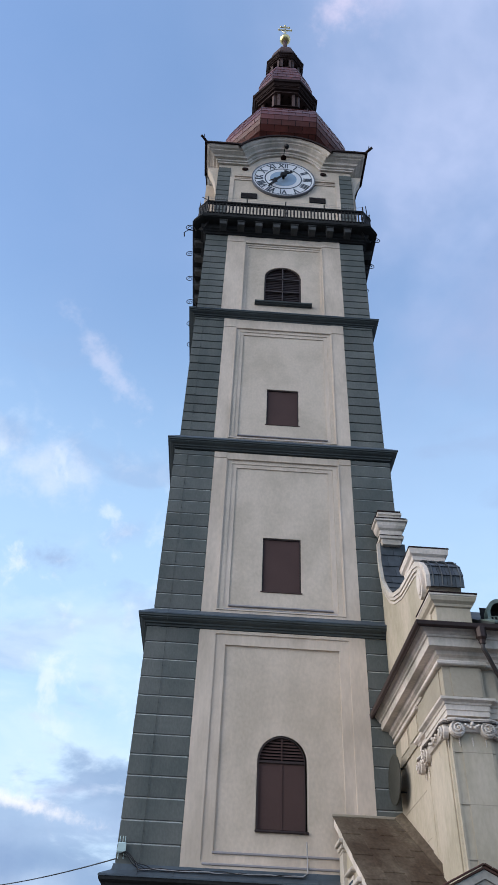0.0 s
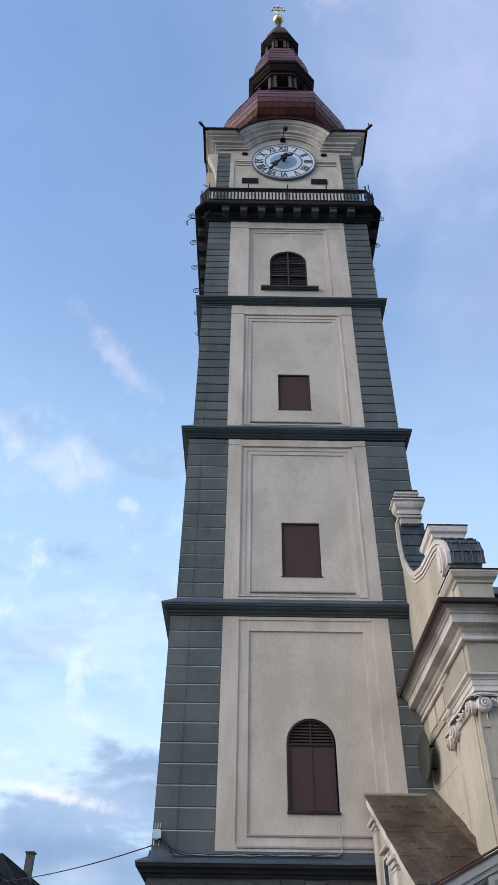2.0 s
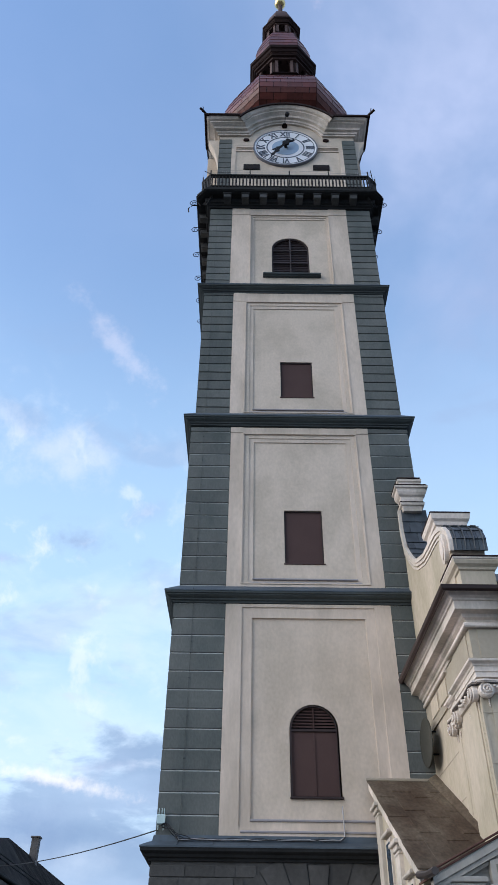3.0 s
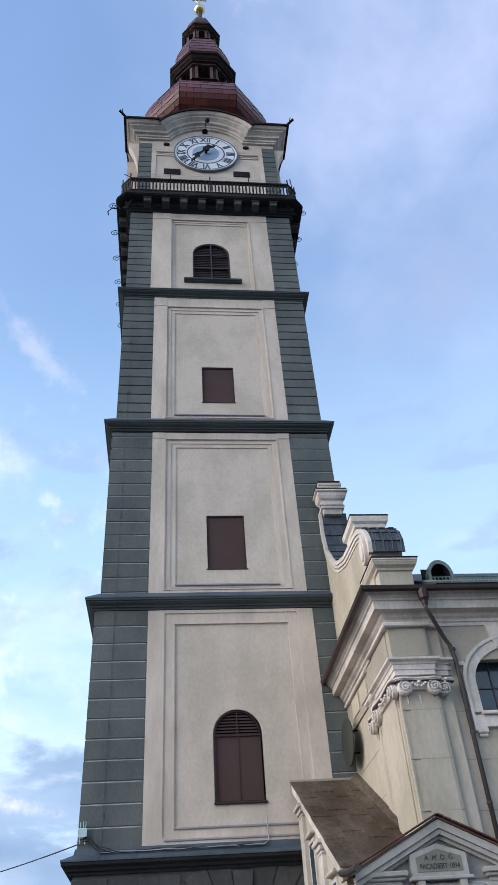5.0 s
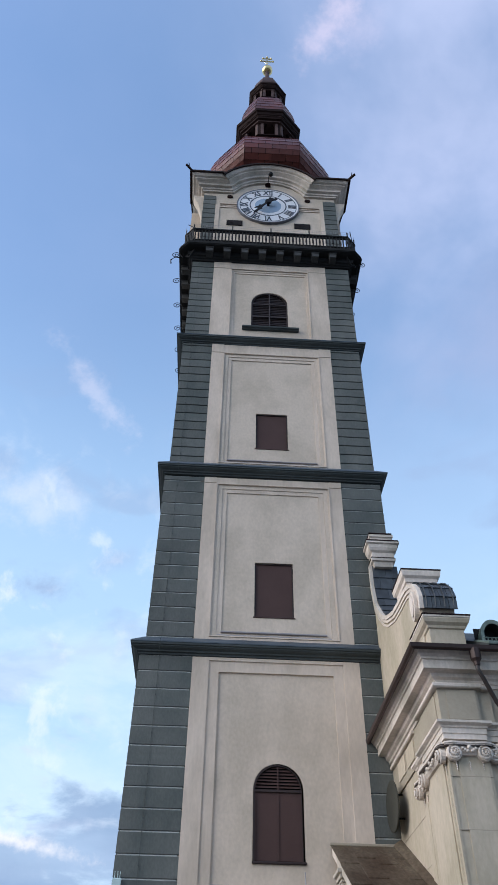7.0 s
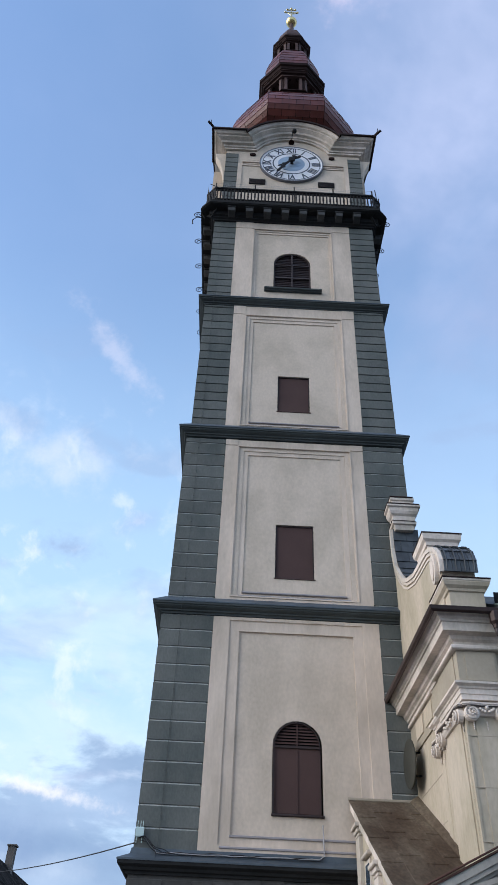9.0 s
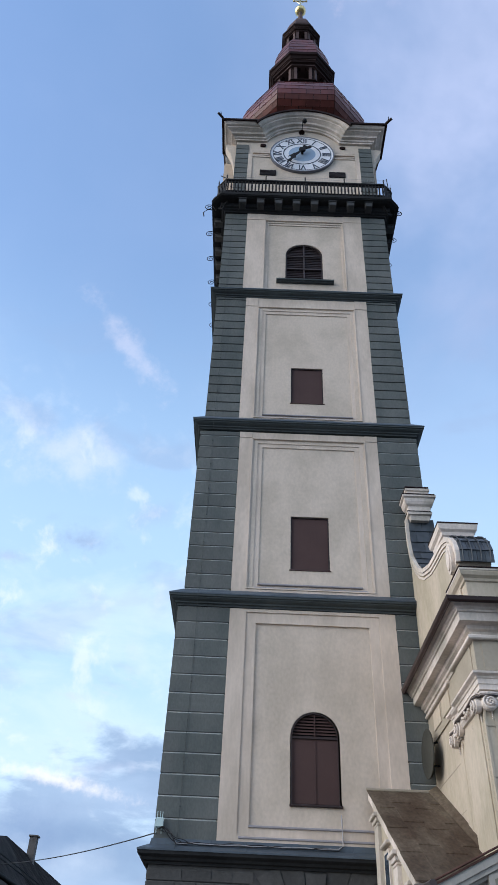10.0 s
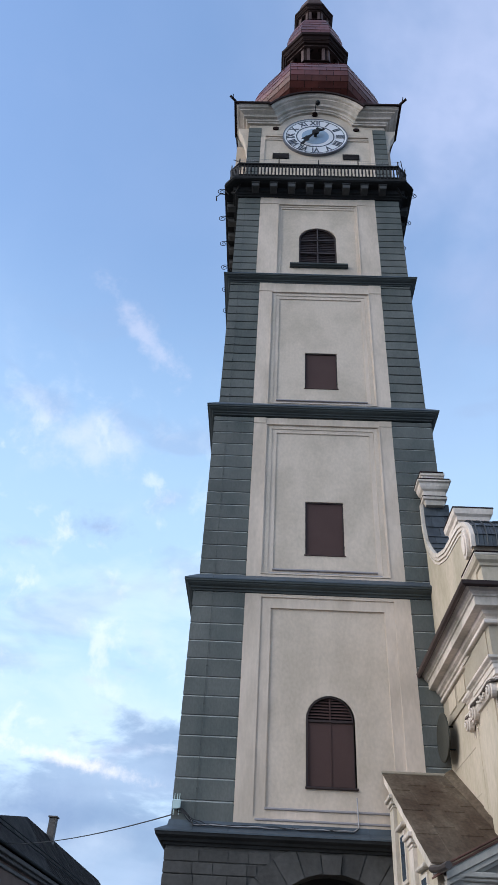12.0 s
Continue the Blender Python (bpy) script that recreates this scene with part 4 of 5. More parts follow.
for x, z in ((-0.68, 92.36), (0.68, 92.36), (-0.45, 93.1), (0.45, 93.1), (0, 93.45)):
    bm = bmesh.new()
    bmesh.ops.create_icosphere(bm, subdivisions=2, radius=0.12, matrix=Matrix.Translation((SX + x, SY, z)))
    part("cross_knob", bm, GOLD, ball)
for x in (-0.3, 0.3):
    part("cross_brace", tube(bmesh.new(), [(SX, SY, 91.5), (SX + x, SY, 92.0), (SX + x * 1.9, SY, 92.36)], 0.03, 5), GOLD, ball)

# ---- church: nave with its west gable ----
XG, YS, XE, YN = 6.92, -7.02, 46.0, 17.0
church = thing("church_nave", "cream and white baroque church nave with voluted gable and slate roof", "church", (20, 4, 0))
WX, WZ0, WHW = 10.95, 8.80, 1.68
hole = [(WX - WHW, WZ0), (WX + WHW, WZ0)] + [(WX + WHW * math.cos(math.pi * k / 16), 9.70 + 1.18 * math.sin(math.pi * k / 16)) for k in range(17)]
bm = wall_with_hole(bmesh.new(), XG, XE, 0, 12.3, YS, YS + 0.9, hole)
box(bm, XG, XG + 0.9, YS + 0.9, 0.2, 0, 12.3)
nave = part("nave_wall", bm, CREAM, church)
for b in ((8.1, 8.9, 0.2, YN), (8.9, XE, YN - 0.9, YN), (XE - 0.9, XE, YS + 0.9, YN - 0.9)):
    quick("nave_wall", [(*b, 0, 12.3)], CREAM, church)


def corner_path(x0, y0, x1, y1, z):
    """From the tower along the west front to the corner, then along the south wall."""
    return [((x0, 0.3, z), (-1, 0, 0), (0, 0, 1)), ((x0, y0, z), (-1, -1, 0), (0, 0, 1)), ((x1, y0, z), (0, -1, 0), (0, 0, 1))]


def belt(name, x0, y0, z, profile, mat, label="", far=XE, start=0.3):
    path = corner_path(x0, y0, far, y0, z)
    path[0] = ((x0, start, z), (-1, 0, 0), (0, 0, 1))
    return part(name, sweep(bmesh.new(), path, profile), mat, nave, label)


# great cornice, broken forward over the corner pilaster
belt("cornice", XG, YS, 11.55, [(-0.3, 0), (0.08, 0), (0.10, 0.10), (0.15, 0.12), (0.17, 0.20), (0.26, 0.26), (0.28, 0.36), (0.32, 0.38), (0.54, 0.40), (0.55, 0.66), (0.60, 0.68), (0.61, 0.74), (0.68, 0.79), (0.72, 0.87), (0.78, 0.92), (0.78, 0.97), (-0.3, 1.0)], TRIM, "heavy off-white moulded cornice")
belt("cornice_edge", XG, YS, 12.52, [(-0.2, 0.0), (0.82, 0.0), (0.83, 0.05), (0.2, 0.12), (-0.2, 0.14)], COPPERDARK, "dark metal cornice cover")
belt("gutter", XG, YS, 12.50, [(0.77, 0.03), (0.82, -0.09), (0.90, -0.12), (0.96, -0.06), (0.98, 0.06), (0.95, 0.06), (0.92, -0.04), (0.87, -0.05), (0.82, 0.05)], GUTTER, "brown metal gutter")
belt("frieze_moulding", XG, YS, 9.96, [(-0.2, 0), (0.06, 0), (0.07, 0.12), (0.12, 0.14), (0.13, 0.25), (0.22, 0.30), (0.26, 0.37), (0.26, 0.43), (-0.2, 0.45)], TRIM, far=8.6, start=-4.0)
belt("frieze", XG, YS, 10.42, [(-0.2, 0), (0.05, 0), (0.05, 1.12), (-0.2, 1.12)], TAN)
# frames on the frieze over the pilaster
PX0, PX1, PX2, PY0 = 6.76, 7.97, 8.40, -7.29
WY1, WY2 = -4.90, -3.70
DROP = -0.14
quick("frieze_block", [(PX0, PX1, PY0, YS + 0.3, 10.42, 11.55), (PX1, PX2, PY0 + 0.12, YS + 0.3, 10.42, 11.55), (PX0 + 0.004, XG + 0.2, YS + 0.31, WY1 + 0.02, 10.42, 11.55), (PX0 + 0.12, XG + 0.2, WY1 + 0.02, WY2 + 0.05, 10.42, 11.55)], TAN, nave, bevel=0.015)
quick("frieze_panel", [(PX0 + 0.24, PX1 - 0.07, PY0 - 0.03, PY0 + 0.02, 10.48, 11.40)], TAN, nave, bevel=0.01)
quick("frieze_panel", [(PX0 - 0.03, PX0 + 0.02, PY0 + 0.36, WY1 - 0.2, 10.48, 11.40)], TAN, nave, bevel=0.01)
quick("frieze_cap", [(PX0 - 0.16, PX1 + 0.14, PY0 - 0.16, YS, 11.42, 11.56), (PX1 + 0.14, PX2 + 0.12, PY0 - 0.04, YS, 11.42, 11.56), (PX0 - 0.155, XG, YS + 0.01, WY1 + 0.15, 11.42, 11.555)], TRIM, nave, bevel=0.03)
for (a, b, c, d) in ((PX0 - 0.03, PX1 + 0.03, PY0 - 0.03, YS), (PX1 + 0.03, PX2 + 0.03, PY0 + 0.09, YS), (PX0 - 0.03, XG, YS, WY1 + 0.07), (PX0 + 0.09, XG, WY1 + 0.08, WY2 + 0.07)):
    steps = ((0.0, 10.04), (0.0, 10.19), (0.03, 10.20), (0.03, 10.35), (0.06, 10.36), (0.08, 10.41), (0.15, 10.45), (0.18, 10.47), (0.18, 10.54))
    part("architrave_block", loft(bmesh.new(), [[(a - o, c - o, z), (b + o, c - o, z), (b + o, d, z), (a - o, d, z)] if c < YS else [(a - o, c, z), (b, c, z), (b, d + o, z), (a - o, d + o, z)] for o, z in ((o, z + DROP) for o, z in steps)]), TRIM, nave)

# corner pilaster: shafts with sunk fields
quick("pilaster_shaft", [(PX0, PX1, PY0, YS + 0.2, 0, 9.6)], CREAM, nave, "cream corner pilaster", 0.03)
quick("pilaster_shaft", [(PX1, PX2, PY0 + 0.12, YS + 0.2, 0, 9.6)], CREAM, nave, bevel=0.02)
quick("pilaster_shaft", [(PX0, XG + 0.2, YS + 0.2, WY1, 0, 9.6)], CREAM, nave, bevel=0.02)
quick("pilaster_shaft", [(PX0 + 0.12, XG + 0.2, WY1, WY2, 0, 9.6)], CREAM, nave, bevel=0.02)
for yy in (PY0 + 0.16, PY0 + 0.24, WY1 - 0.12):
    quick("shaft_groove", [(PX0 - 0.006, PX0 + 0.02, yy, yy + 0.03, 0, 9.5)], TAN, nave)
for z in (6.13, 7.47, 8.85):
    quick("render_joint", [(PX0 - 0.01, PX1 + 0.005, PY0 - 0.028, PY0 + 0.02, z, z + 0.02)], TAN, nave)
    quick("render_joint", [(PX2, WX + 20, YS - 0.006, YS + 0.02, z, z + 0.025)], TAN, nave)
quick("corner_bead", [(PX0 - 0.012, PX0 + 0.05, PY0 - 0.02, PY0 + 0.03, 0, 9.55)], CREAM, nave, bevel=0.015)


# raised fields of the shafts
quick("shaft_field", [(PX0 + 0.27, PX1 - 0.08, PY0 - 0.025, PY0 + 0.02, 0, 9.42)], CREAM, nave, bevel=0.012)
quick("shaft_field", [(PX0 - 0.04, PX0 + 0.02, PY0 + 0.41, WY1 - 0.16, 0, 9.42)], CREAM, nave, bevel=0.012)


def spiral(bm, m, r, depth=0.16):
    """A capital's volute: a coil on a round pad."""
    n = 18
    loft(bm, [[m @ Vector((rr * math.cos(6.2832 * k / n), -d, rr * math.sin(6.2832 * k / n))) for k in range(n)] for rr, d in ((r, -0.05), (r, depth * 0.6), (r * 0.85, depth * 0.7))])
    pts = []
    for k in range(30):
        a = 1.2 + k * 0.46
        rr = r * (0.98 - 0.028 * k)
        pts.append(m @ Vector((rr * math.cos(a), -depth * 0.75 - 0.003 * k, rr * math.sin(a))))
    tube(bm, pts, r * 0.13, 5)
    loft(bm, [[m @ Vector((rr * math.cos(6.2832 * k / 8), -d, rr * math.sin(6.2832 * k / 8))) for k in range(8)] for rr, d in ((r * 0.22, depth * 0.6), (r * 0.2, depth * 1.1), (r * 0.08, depth * 1.25))])
    return bm


def capital(m, width, count, name):
    """An Ionic capital: abacus, echinus with a garland, volutes; x along the wall, -y out of it."""
    m = Matrix.Translation((0, 0, DROP - 0.08)) @ m
    bm = bmesh.new()
    pts = [(-0.10, -0.02), (-0.10, -0.20), (0.12, -0.27), (width * 0.5, -0.22), (width - 0.12, -0.27), (width + 0.10, -0.20), (width + 0.10, -0.02)]
    slab(bm, [m @ Vector((x, y, 9.93)) for x, y in pts], (0, 0, 0.05))
    slab(bm, [m @ Vector((x * 0.97 + 0.02, y * 0.9, 9.87)) for x, y in pts], (0, 0, 0.06))
    cap = part(name, bm, TRIM, nave, "off-white carved Ionic capital")
    bm = bmesh.new()
    slab(bm, [m @ Vector(p) for p in ((0.02, -0.02, 9.62), (0.02, -0.11, 9.64), (0.02, -0.16, 9.74), (0.02, -0.16, 9.87), (0.02, -0.02, 9.87))], m.to_3x3() @ Vector((width - 0.04, 0, 0)))
    part("echinus", bm, TRIM, cap)
    # added dark strip paints the shadow gap and dirt line at the abacus
    bm = slab(bmesh.new(), [m @ Vector((x * 0.99 + 0.01, y - 0.012, 9.865)) for x, y in pts], (0, 0, 0.022))
    part("lead_lip", bm, PIPE, cap)
    for k in range(count):
        x = 0.16 + (width - 0.32) * (k / max(1, count - 1))
        part("volute", spiral(bmesh.new(), m @ Matrix.Translation((x, -0.10, 9.68)), 0.22), TRIM, cap)
    for k in range(7):
        x = width * (0.34 + 0.32 * k / 6)
        bm = bmesh.new()
        bmesh.ops.create_icosphere(bm, subdivisions=1, radius=0.055 + 0.02 * (k == 3), matrix=m @ Matrix.Translation((x, -0.20, 9.80 - 0.09 * math.sin(math.pi * k / 6) + 0.12 * (k == 3))))
        part("rosette", bm, TRIM, cap)
    for k in range(3):
        x = 0.22 + (width - 0.44) * k / 2
        rings = [[m @ Vector((x + r * math.cos(6.2832 * i / 6), -0.03 + r * math.sin(6.2832 * i / 6), z)) for i in range(6)] for r, z in ((0.008, 9.50), (0.032, 9.46), (0.012, 9.42), (0.028, 9.385), (0.011, 9.35), (0.024, 9.32), (0.009, 9.29), (0.018, 9.265), (0.005, 9.24))]
        bm = loft(bmesh.new(), rings)
        part("bead_drop", bm, TRIM, cap)
    return cap


south = Matrix.Translation((PX0, PY0, 0))
west = Matrix.Translation((PX0, WY1, 0)) @ Matrix.Rotation(-math.pi / 2, 4, "Z")
capital(south, PX1 - PX0, 2, "capital")
capital(Matrix.Translation((PX1, PY0 + 0.12, 0)), PX2 - PX1, 1, "capital")
capital(west, abs(PY0 - WY1), 2, "capital")
capital(Matrix.Translation((PX0 + 0.12, WY2, 0)) @ Matrix.Rotation(-math.pi / 2, 4, "Z"), WY2 - WY1, 2, "capital")

# west wall joints
for z in (6.13, 7.47, 8.85, 13.6, 15.1):
    quick("render_joint", [(XG - 0.006, XG + 0.02, WY2, -0.02, z, z + 0.03)], TAN, nave)
quick("wall_strip", [(XG - 0.05, XG + 0.02, -4.2, -4.12, 5.0, 10.1)], CREAM, nave, bevel=0.01)
# lower belt of the west wall with a small cap
quick("cornice_step", [(XG - 0.16, XG, -3.7, -0.05, 11.42, 11.555)], TRIM, nave, bevel=0.03)
for yy in (-2.9, -1.5):
    quick("frieze_panel", [(XG - 0.085, XG + 0.02, yy - 0.55, yy + 0.55, 10.7, 11.35)], CREAM, nave, bevel=0.02)
# round dark shutter that stands open beside the tower
d = Vector((-0.035, 0.999, 0))
face = Vector((-0.999, -0.035, 0))
mid = Vector((XG - 0.40, -0.86, 9.93))
n = 32
bm = loft(bmesh.new(), [[mid + face * o + d * (r * math.cos(6.2832 * k / n)) + Vector((0, 0, r * math.sin(6.2832 * k / n))) for k in range(n)] for r, o in ((0.80, -0.03), (0.84, -0.02), (0.84, 0.02), (0.80, 0.03), (0.05, 0.035))])
shutter = part("round_shutter", bm, OLIVE, nave, "round dark metal shutter standing open")
for z in (9.5, 10.3):
    quick("shutter_arm", [(XG - 0.38, XG + 0.02, -0.89, -0.83, z, z + 0.05)], IRON, shutter, bevel=0.01)

# gable with volutes
GX0, GX1 = 6.84, 8.04
prof = [(-0.30, 20.3), (-0.28, 19.3), (-0.57, 18.25), (-1.21, 17.49), (-1.70, 17.02), (-2.30, 16.66), (-3.35, 16.30), (-4.23, 16.19), (-4.85, 16.14), (-5.45, 16.06), (-6.0, 15.87), (-6.45, 15.58), (-6.80, 15.22), (-6.97, 14.80), (-6.92, 14.38), (-6.70, 13.98), (-6.65, 12.5)]
inset = []
for i, (y, z) in enumerate(prof):
    (ya, za), (yb, zb) = prof[max(0, i - 1)], prof[min(len(prof) - 1, i + 1)]
    d = Vector((yb - ya, zb - za)).normalized()
    inset.append((y - d.y * 0.10, z + d.x * 0.10))
outline = [(GX0, y, z) for y, z in inset] + [(GX0, 0.0, 12.5)]
gable = part("gable_wall", slab(bmesh.new(), outline, (GX1 - GX0 - 0.1, 0, 0)), CREAM, church, "cream voluted gable wall")
for w, o, up in ((0.16, 0.09, 0.0), (0.12, 0.05, -0.17), (0.08, 0.03, -0.36)):
    bm = bmesh.new()
    rr = []
    for i, (y, z) in enumerate(prof[:15]):
        j0, j1 = prof[max(0, i - 1)], prof[min(14, i + 1)]
        d = Vector((j1[0] - j0[0], j1[1] - j0[1])).normalized()
        nn = Vector((d.y, -d.x))
        a, b = up, up - w
        pa, pb = Vector((y, z)) + nn * a, Vector((y, z)) + nn * b
        rr.append([(GX0 - o, pa.x, pa.y), (GX0 + 0.05, pa.x, pa.y), (GX0 + 0.05, pb.x, pb.y), (GX0 - o, pb.x, pb.y)])
    part("gable_moulding", loft(bm, rr), TRIM, gable)
# slate cladding, course by course
def along(step, first, last):
    """Points at even steps on the gable's outline."""
    out, left = [prof[first]], step
    for p, q in zip(prof[first:last], prof[first + 1:last + 1]):
        p, q = Vector(p), Vector(q)
        while (q - p).length > left:
            p = p + (q - p).normalized() * left
            out.append((p.x, p.y))
            left = step
        left -= (q - p).length
    return out + [prof[last]]


for step, first, last, cuts in ((0.62, 0, 8, 2), (0.45, 8, 14, 4)):
    rows = along(step, first, last)
    for r, ((y0, z0), (y1, z1)) in enumerate(zip(rows, rows[1:])):
        d = Vector((y1 - y0, z1 - z0)).normalized()
        nn = Vector((d.y, -d.x))
        wide = (GX1 - GX0 - 0.06) / cuts
        shift = 0.5 * wide if cuts == 2 and r % 2 else 0.0
        xs = sorted({GX0 + 0.04, GX1 - 0.02, *[GX0 + 0.04 + shift + wide * k for k in range(cuts) if shift or k]})
        for a, b in zip(xs, xs[1:]):
            lo = [(a + 0.006, y0, z0), (b - 0.006, y0, z0), (b - 0.006, y1, z1), (a + 0.006, y1, z1)]
            hi = [(x, y + nn.x * t, z + nn.y * t) for (x, y, z), t in zip(lo, (0.02, 0.02, 0.06, 0.06))]
            part("slate_sheet", loft(bmesh.new(), [lo, hi]), SLATE, gable)
for k in range(4):
    bm = bmesh.new()
    tube(bm, [(GX0 + 0.14 + 0.31 * k, y - 0.05 * (z < 15.9), z + 0.04) for y, z in prof[8:15]], 0.024, 5)
    part("slate_roll", bm, SLATE, gable)


def stepped(name, x0, x1, y0, y1, levels, mat, parent, label=""):
    """A block with mouldings: levels of (spread, z)."""
    rings = [[(x0 - o, y0 - o, z), (x1 + o, y0 - o, z), (x1 + o, y1 + (0 if y1 > -0.1 else o), z), (x0 - o, y1 + (0 if y1 > -0.1 else o), z)] for o, z in levels]
    return part(name, loft(bmesh.new(), rings), mat, parent, label)


stepped("gable_block", XG, 7.82, -0.58, -0.01, [(-0.04, 20.12), (0.0, 20.35), (0.08, 20.38), (0.10, 20.5), (0.04, 20.54), (0.05, 20.8), (0.14, 20.88), (0.2, 21.0), (0.22, 21.16), (0.30, 21.2), (0.30, 21.3), (0.04, 21.36), (0.04, 21.62), (0.10, 21.66), (0.10, 21.78), (-0.1, 21.82)], TRIM, gable, "moulded off-white gable block")
stepped("gable_block", XG + 0.06, 8.05, -5.05, -3.75, [(0.0, 15.9), (0.0, 16.5), (0.06, 16.52), (0.08, 16.66), (0.17, 16.74), (0.20, 16.9), (0.20, 16.96), (-0.1, 17.0)], TRIM, gable)
stepped("gable_pedestal", XG - 0.03, 8.02, -7.1, -5.7, [(0.05, 12.5), (0.05, 12.7), (0.0, 12.74), (0.0, 13.520), (0.05, 13.550), (0.07, 13.630), (0.16, 13.710), (0.20, 13.820), (0.20, 13.910), (-0.05, 13.970)], CREAM, gable, "cream pedestal with moulded cap")
bm = box(bmesh.new(), XG - 0.25, 8.24, -7.32, -5.5, 13.850, 13.945, 0.02)
part("pedestal_cover", bm, TRIM, gable)
quick("pedestal_flashing", [(XG - 0.1, 8.3, -7.25, -7.1, 12.55, 12.68)], LEAD, gable, bevel=0.02)
quick("block_cover", [(XG - 0.12, 7.87, -0.72, -0.01, 21.80, 21.84)], COPPERDARK, gable)
quick("block_cover", [(XG - 0.32, 8.07, -0.90, -0.01, 21.29, 21.34)], COPPERDARK, gable)
quick("block_cover", [(XG - 0.12, 7.87, -0.70, -0.01, 20.50, 20.53)], COPPERDARK, gable)
quick("block_cover", [(XG - 0.16, 8.27, -5.27, -3.53, 16.96, 17.01)], COPPERDARK, gable)
quick("block_cover", [(XG - 0.27, 8.26, -7.34, -5.48, 13.942, 13.980)], COPPERDARK, gable)
# console in the volute
for o, r in ((0.17, 0.0), (0.21, 0.10)):
    part("volute_console", slab(bmesh.new(), [(GX0 - o, -6.32 + (0.30 - r) * math.cos(6.2832 * k / 16), 14.78 + (0.58 - 1.6 * r) * math.sin(6.2832 * k / 16)) for k in range(16)], (0.2, 0, 0)), TRIM, gable)

# nave roof, snow guard and dormer
RZ, RYY = 12.62, -8.0
tanr = (20.0 - RZ) / (5.0 - RYY)
nr = part("nave_roof", slab(bmesh.new(), [(8.4, RYY + 0.1, RZ - 0.1), (8.4, RYY, RZ), (8.4, 5.0, 20.0), (8.4, 18.0, RZ), (8.4, 17.8, RZ - 0.1), (8.4, 5.0, 19.8)], (XE - 8.4, 0, 0)), MAINROOF, church, "dark tiled nave roof")
bm = slab(bmesh.new(), [(8.4, RYY - 0.02, RZ - 0.02), (8.4, RYY - 0.02, RZ + 0.05), (8.4, RYY + 1.2, RZ + 1.2 * tanr + 0.05), (8.4, RYY + 1.2, RZ + 1.2 * tanr)], (XE - 8.4, 0, 0))
part("copper_strip", bm, VERDIGRIS, nr, "green patinated copper eaves strip")
bm = bmesh.new()
for h in (0.02, 0.18):
    tube(bm, [(8.4, RYY + 0.35, RZ + 0.2 + h), (XE, RYY + 0.35, RZ + 0.2 + h)], 0.022, 4)
for k in range(230):
    x = 8.42 + k * 0.125
    tube(bm, [(x, RYY + 0.35, RZ + 0.22), (x + 0.02 * math.sin(k * 3.1), RYY + 0.35, RZ + 0.38)], 0.017, 4)
tagged(part("snow_guard", bm, VERDIGRIS, nr, "green metal snow guard"), kind="stuff")
dmx, dmy = 9.13, RYY + 1.35
n = 24


def eyebrow(r, y, n=24):
    return [(dmx + r * math.cos(math.pi * k / n) * 0.80, y, 13.55 + r * math.sin(math.pi * k / n) * 1.0 - (0.0 if 0 < k < n else 0.55)) for k in range(n + 1)]


bm = loft(bmesh.new(), [eyebrow(0.52, dmy - 0.12), eyebrow(0.52, dmy + 2.0)], close=False)
outer, inn = eyebrow(0.56, dmy - 0.16), eyebrow(0.42, dmy - 0.16)
loft(bm, [outer, inn], close=False)
# throat coloured near-black to hold the dormer's inner shade
part("dormer_throat", loft(bmesh.new(), [eyebrow(0.415, dmy - 0.14), eyebrow(0.40, dmy + 0.31)], close=False), GAP, nr)
loft(bm, [outer, eyebrow(0.56, dmy + 0.05)], close=False)
dm = part("roof_dormer", bm, VERDIGRIS, nr, "small round-headed green copper dormer")
# black sheet closes the dormer; its colour stands for shade within
quick("dormer_dark", [(dmx - 0.5, dmx + 0.5, dmy + 0.30, dmy + 0.34, 12.9, 14.0)], GAP, dm)

# arched window of the nave
gy = YS + 0.45
pane_pts = hole
glass = part("window_pane", slab(bmesh.new(), [(x, gy, z) for x, z in pane_pts], (0, 0.03, 0)), GLASS, nave, "dark reflecting window glass")
for x in (WX - 0.95, WX, WX + 0.95):
    quick("glazing_bar", [(x - 0.02, x + 0.02, gy - 0.05, gy, WZ0, 9.70 + 1.17 * math.sqrt(max(0, 1 - ((x - WX) / WHW) ** 2)))], HOUSETRIM, glass)
quick("glazing_bar", [(WX - WHW, WX + WHW, gy - 0.05, gy, 9.66, 9.70)], HOUSETRIM, glass)


def arch_band(r0, r1, y0, y1, mat, name, parent, drop):
    """A moulded architrave that follows the window's head and sides."""
    pts = [(WX + WHW, WZ0 - drop)] + [(WX + WHW * math.cos(math.pi * k / 20), 9.70 + 1.18 * math.sin(math.pi * k / 20)) for k in range(21)] + [(WX - WHW, WZ0 - drop)]
    rings = []
    for i, (x, z) in enumerate(pts):
        if i in (0, len(pts) - 1):
            vx, vz = (1 if i == 0 else -1), 0
        else:
            k = i - 1
            a = math.pi * k / 20
            vx, vz = math.cos(a) / WHW, math.sin(a) / 1.18
            ln = math.hypot(vx, vz)
            vx, vz = vx / ln, vz / ln
        rings.append([(x + vx * r, y, z + vz * r) for r, y in ((r0, y1), (r0, y0), (r1, y0), (r1, y1))])
    return part(name, loft(bmesh.new(), rings), mat, parent)


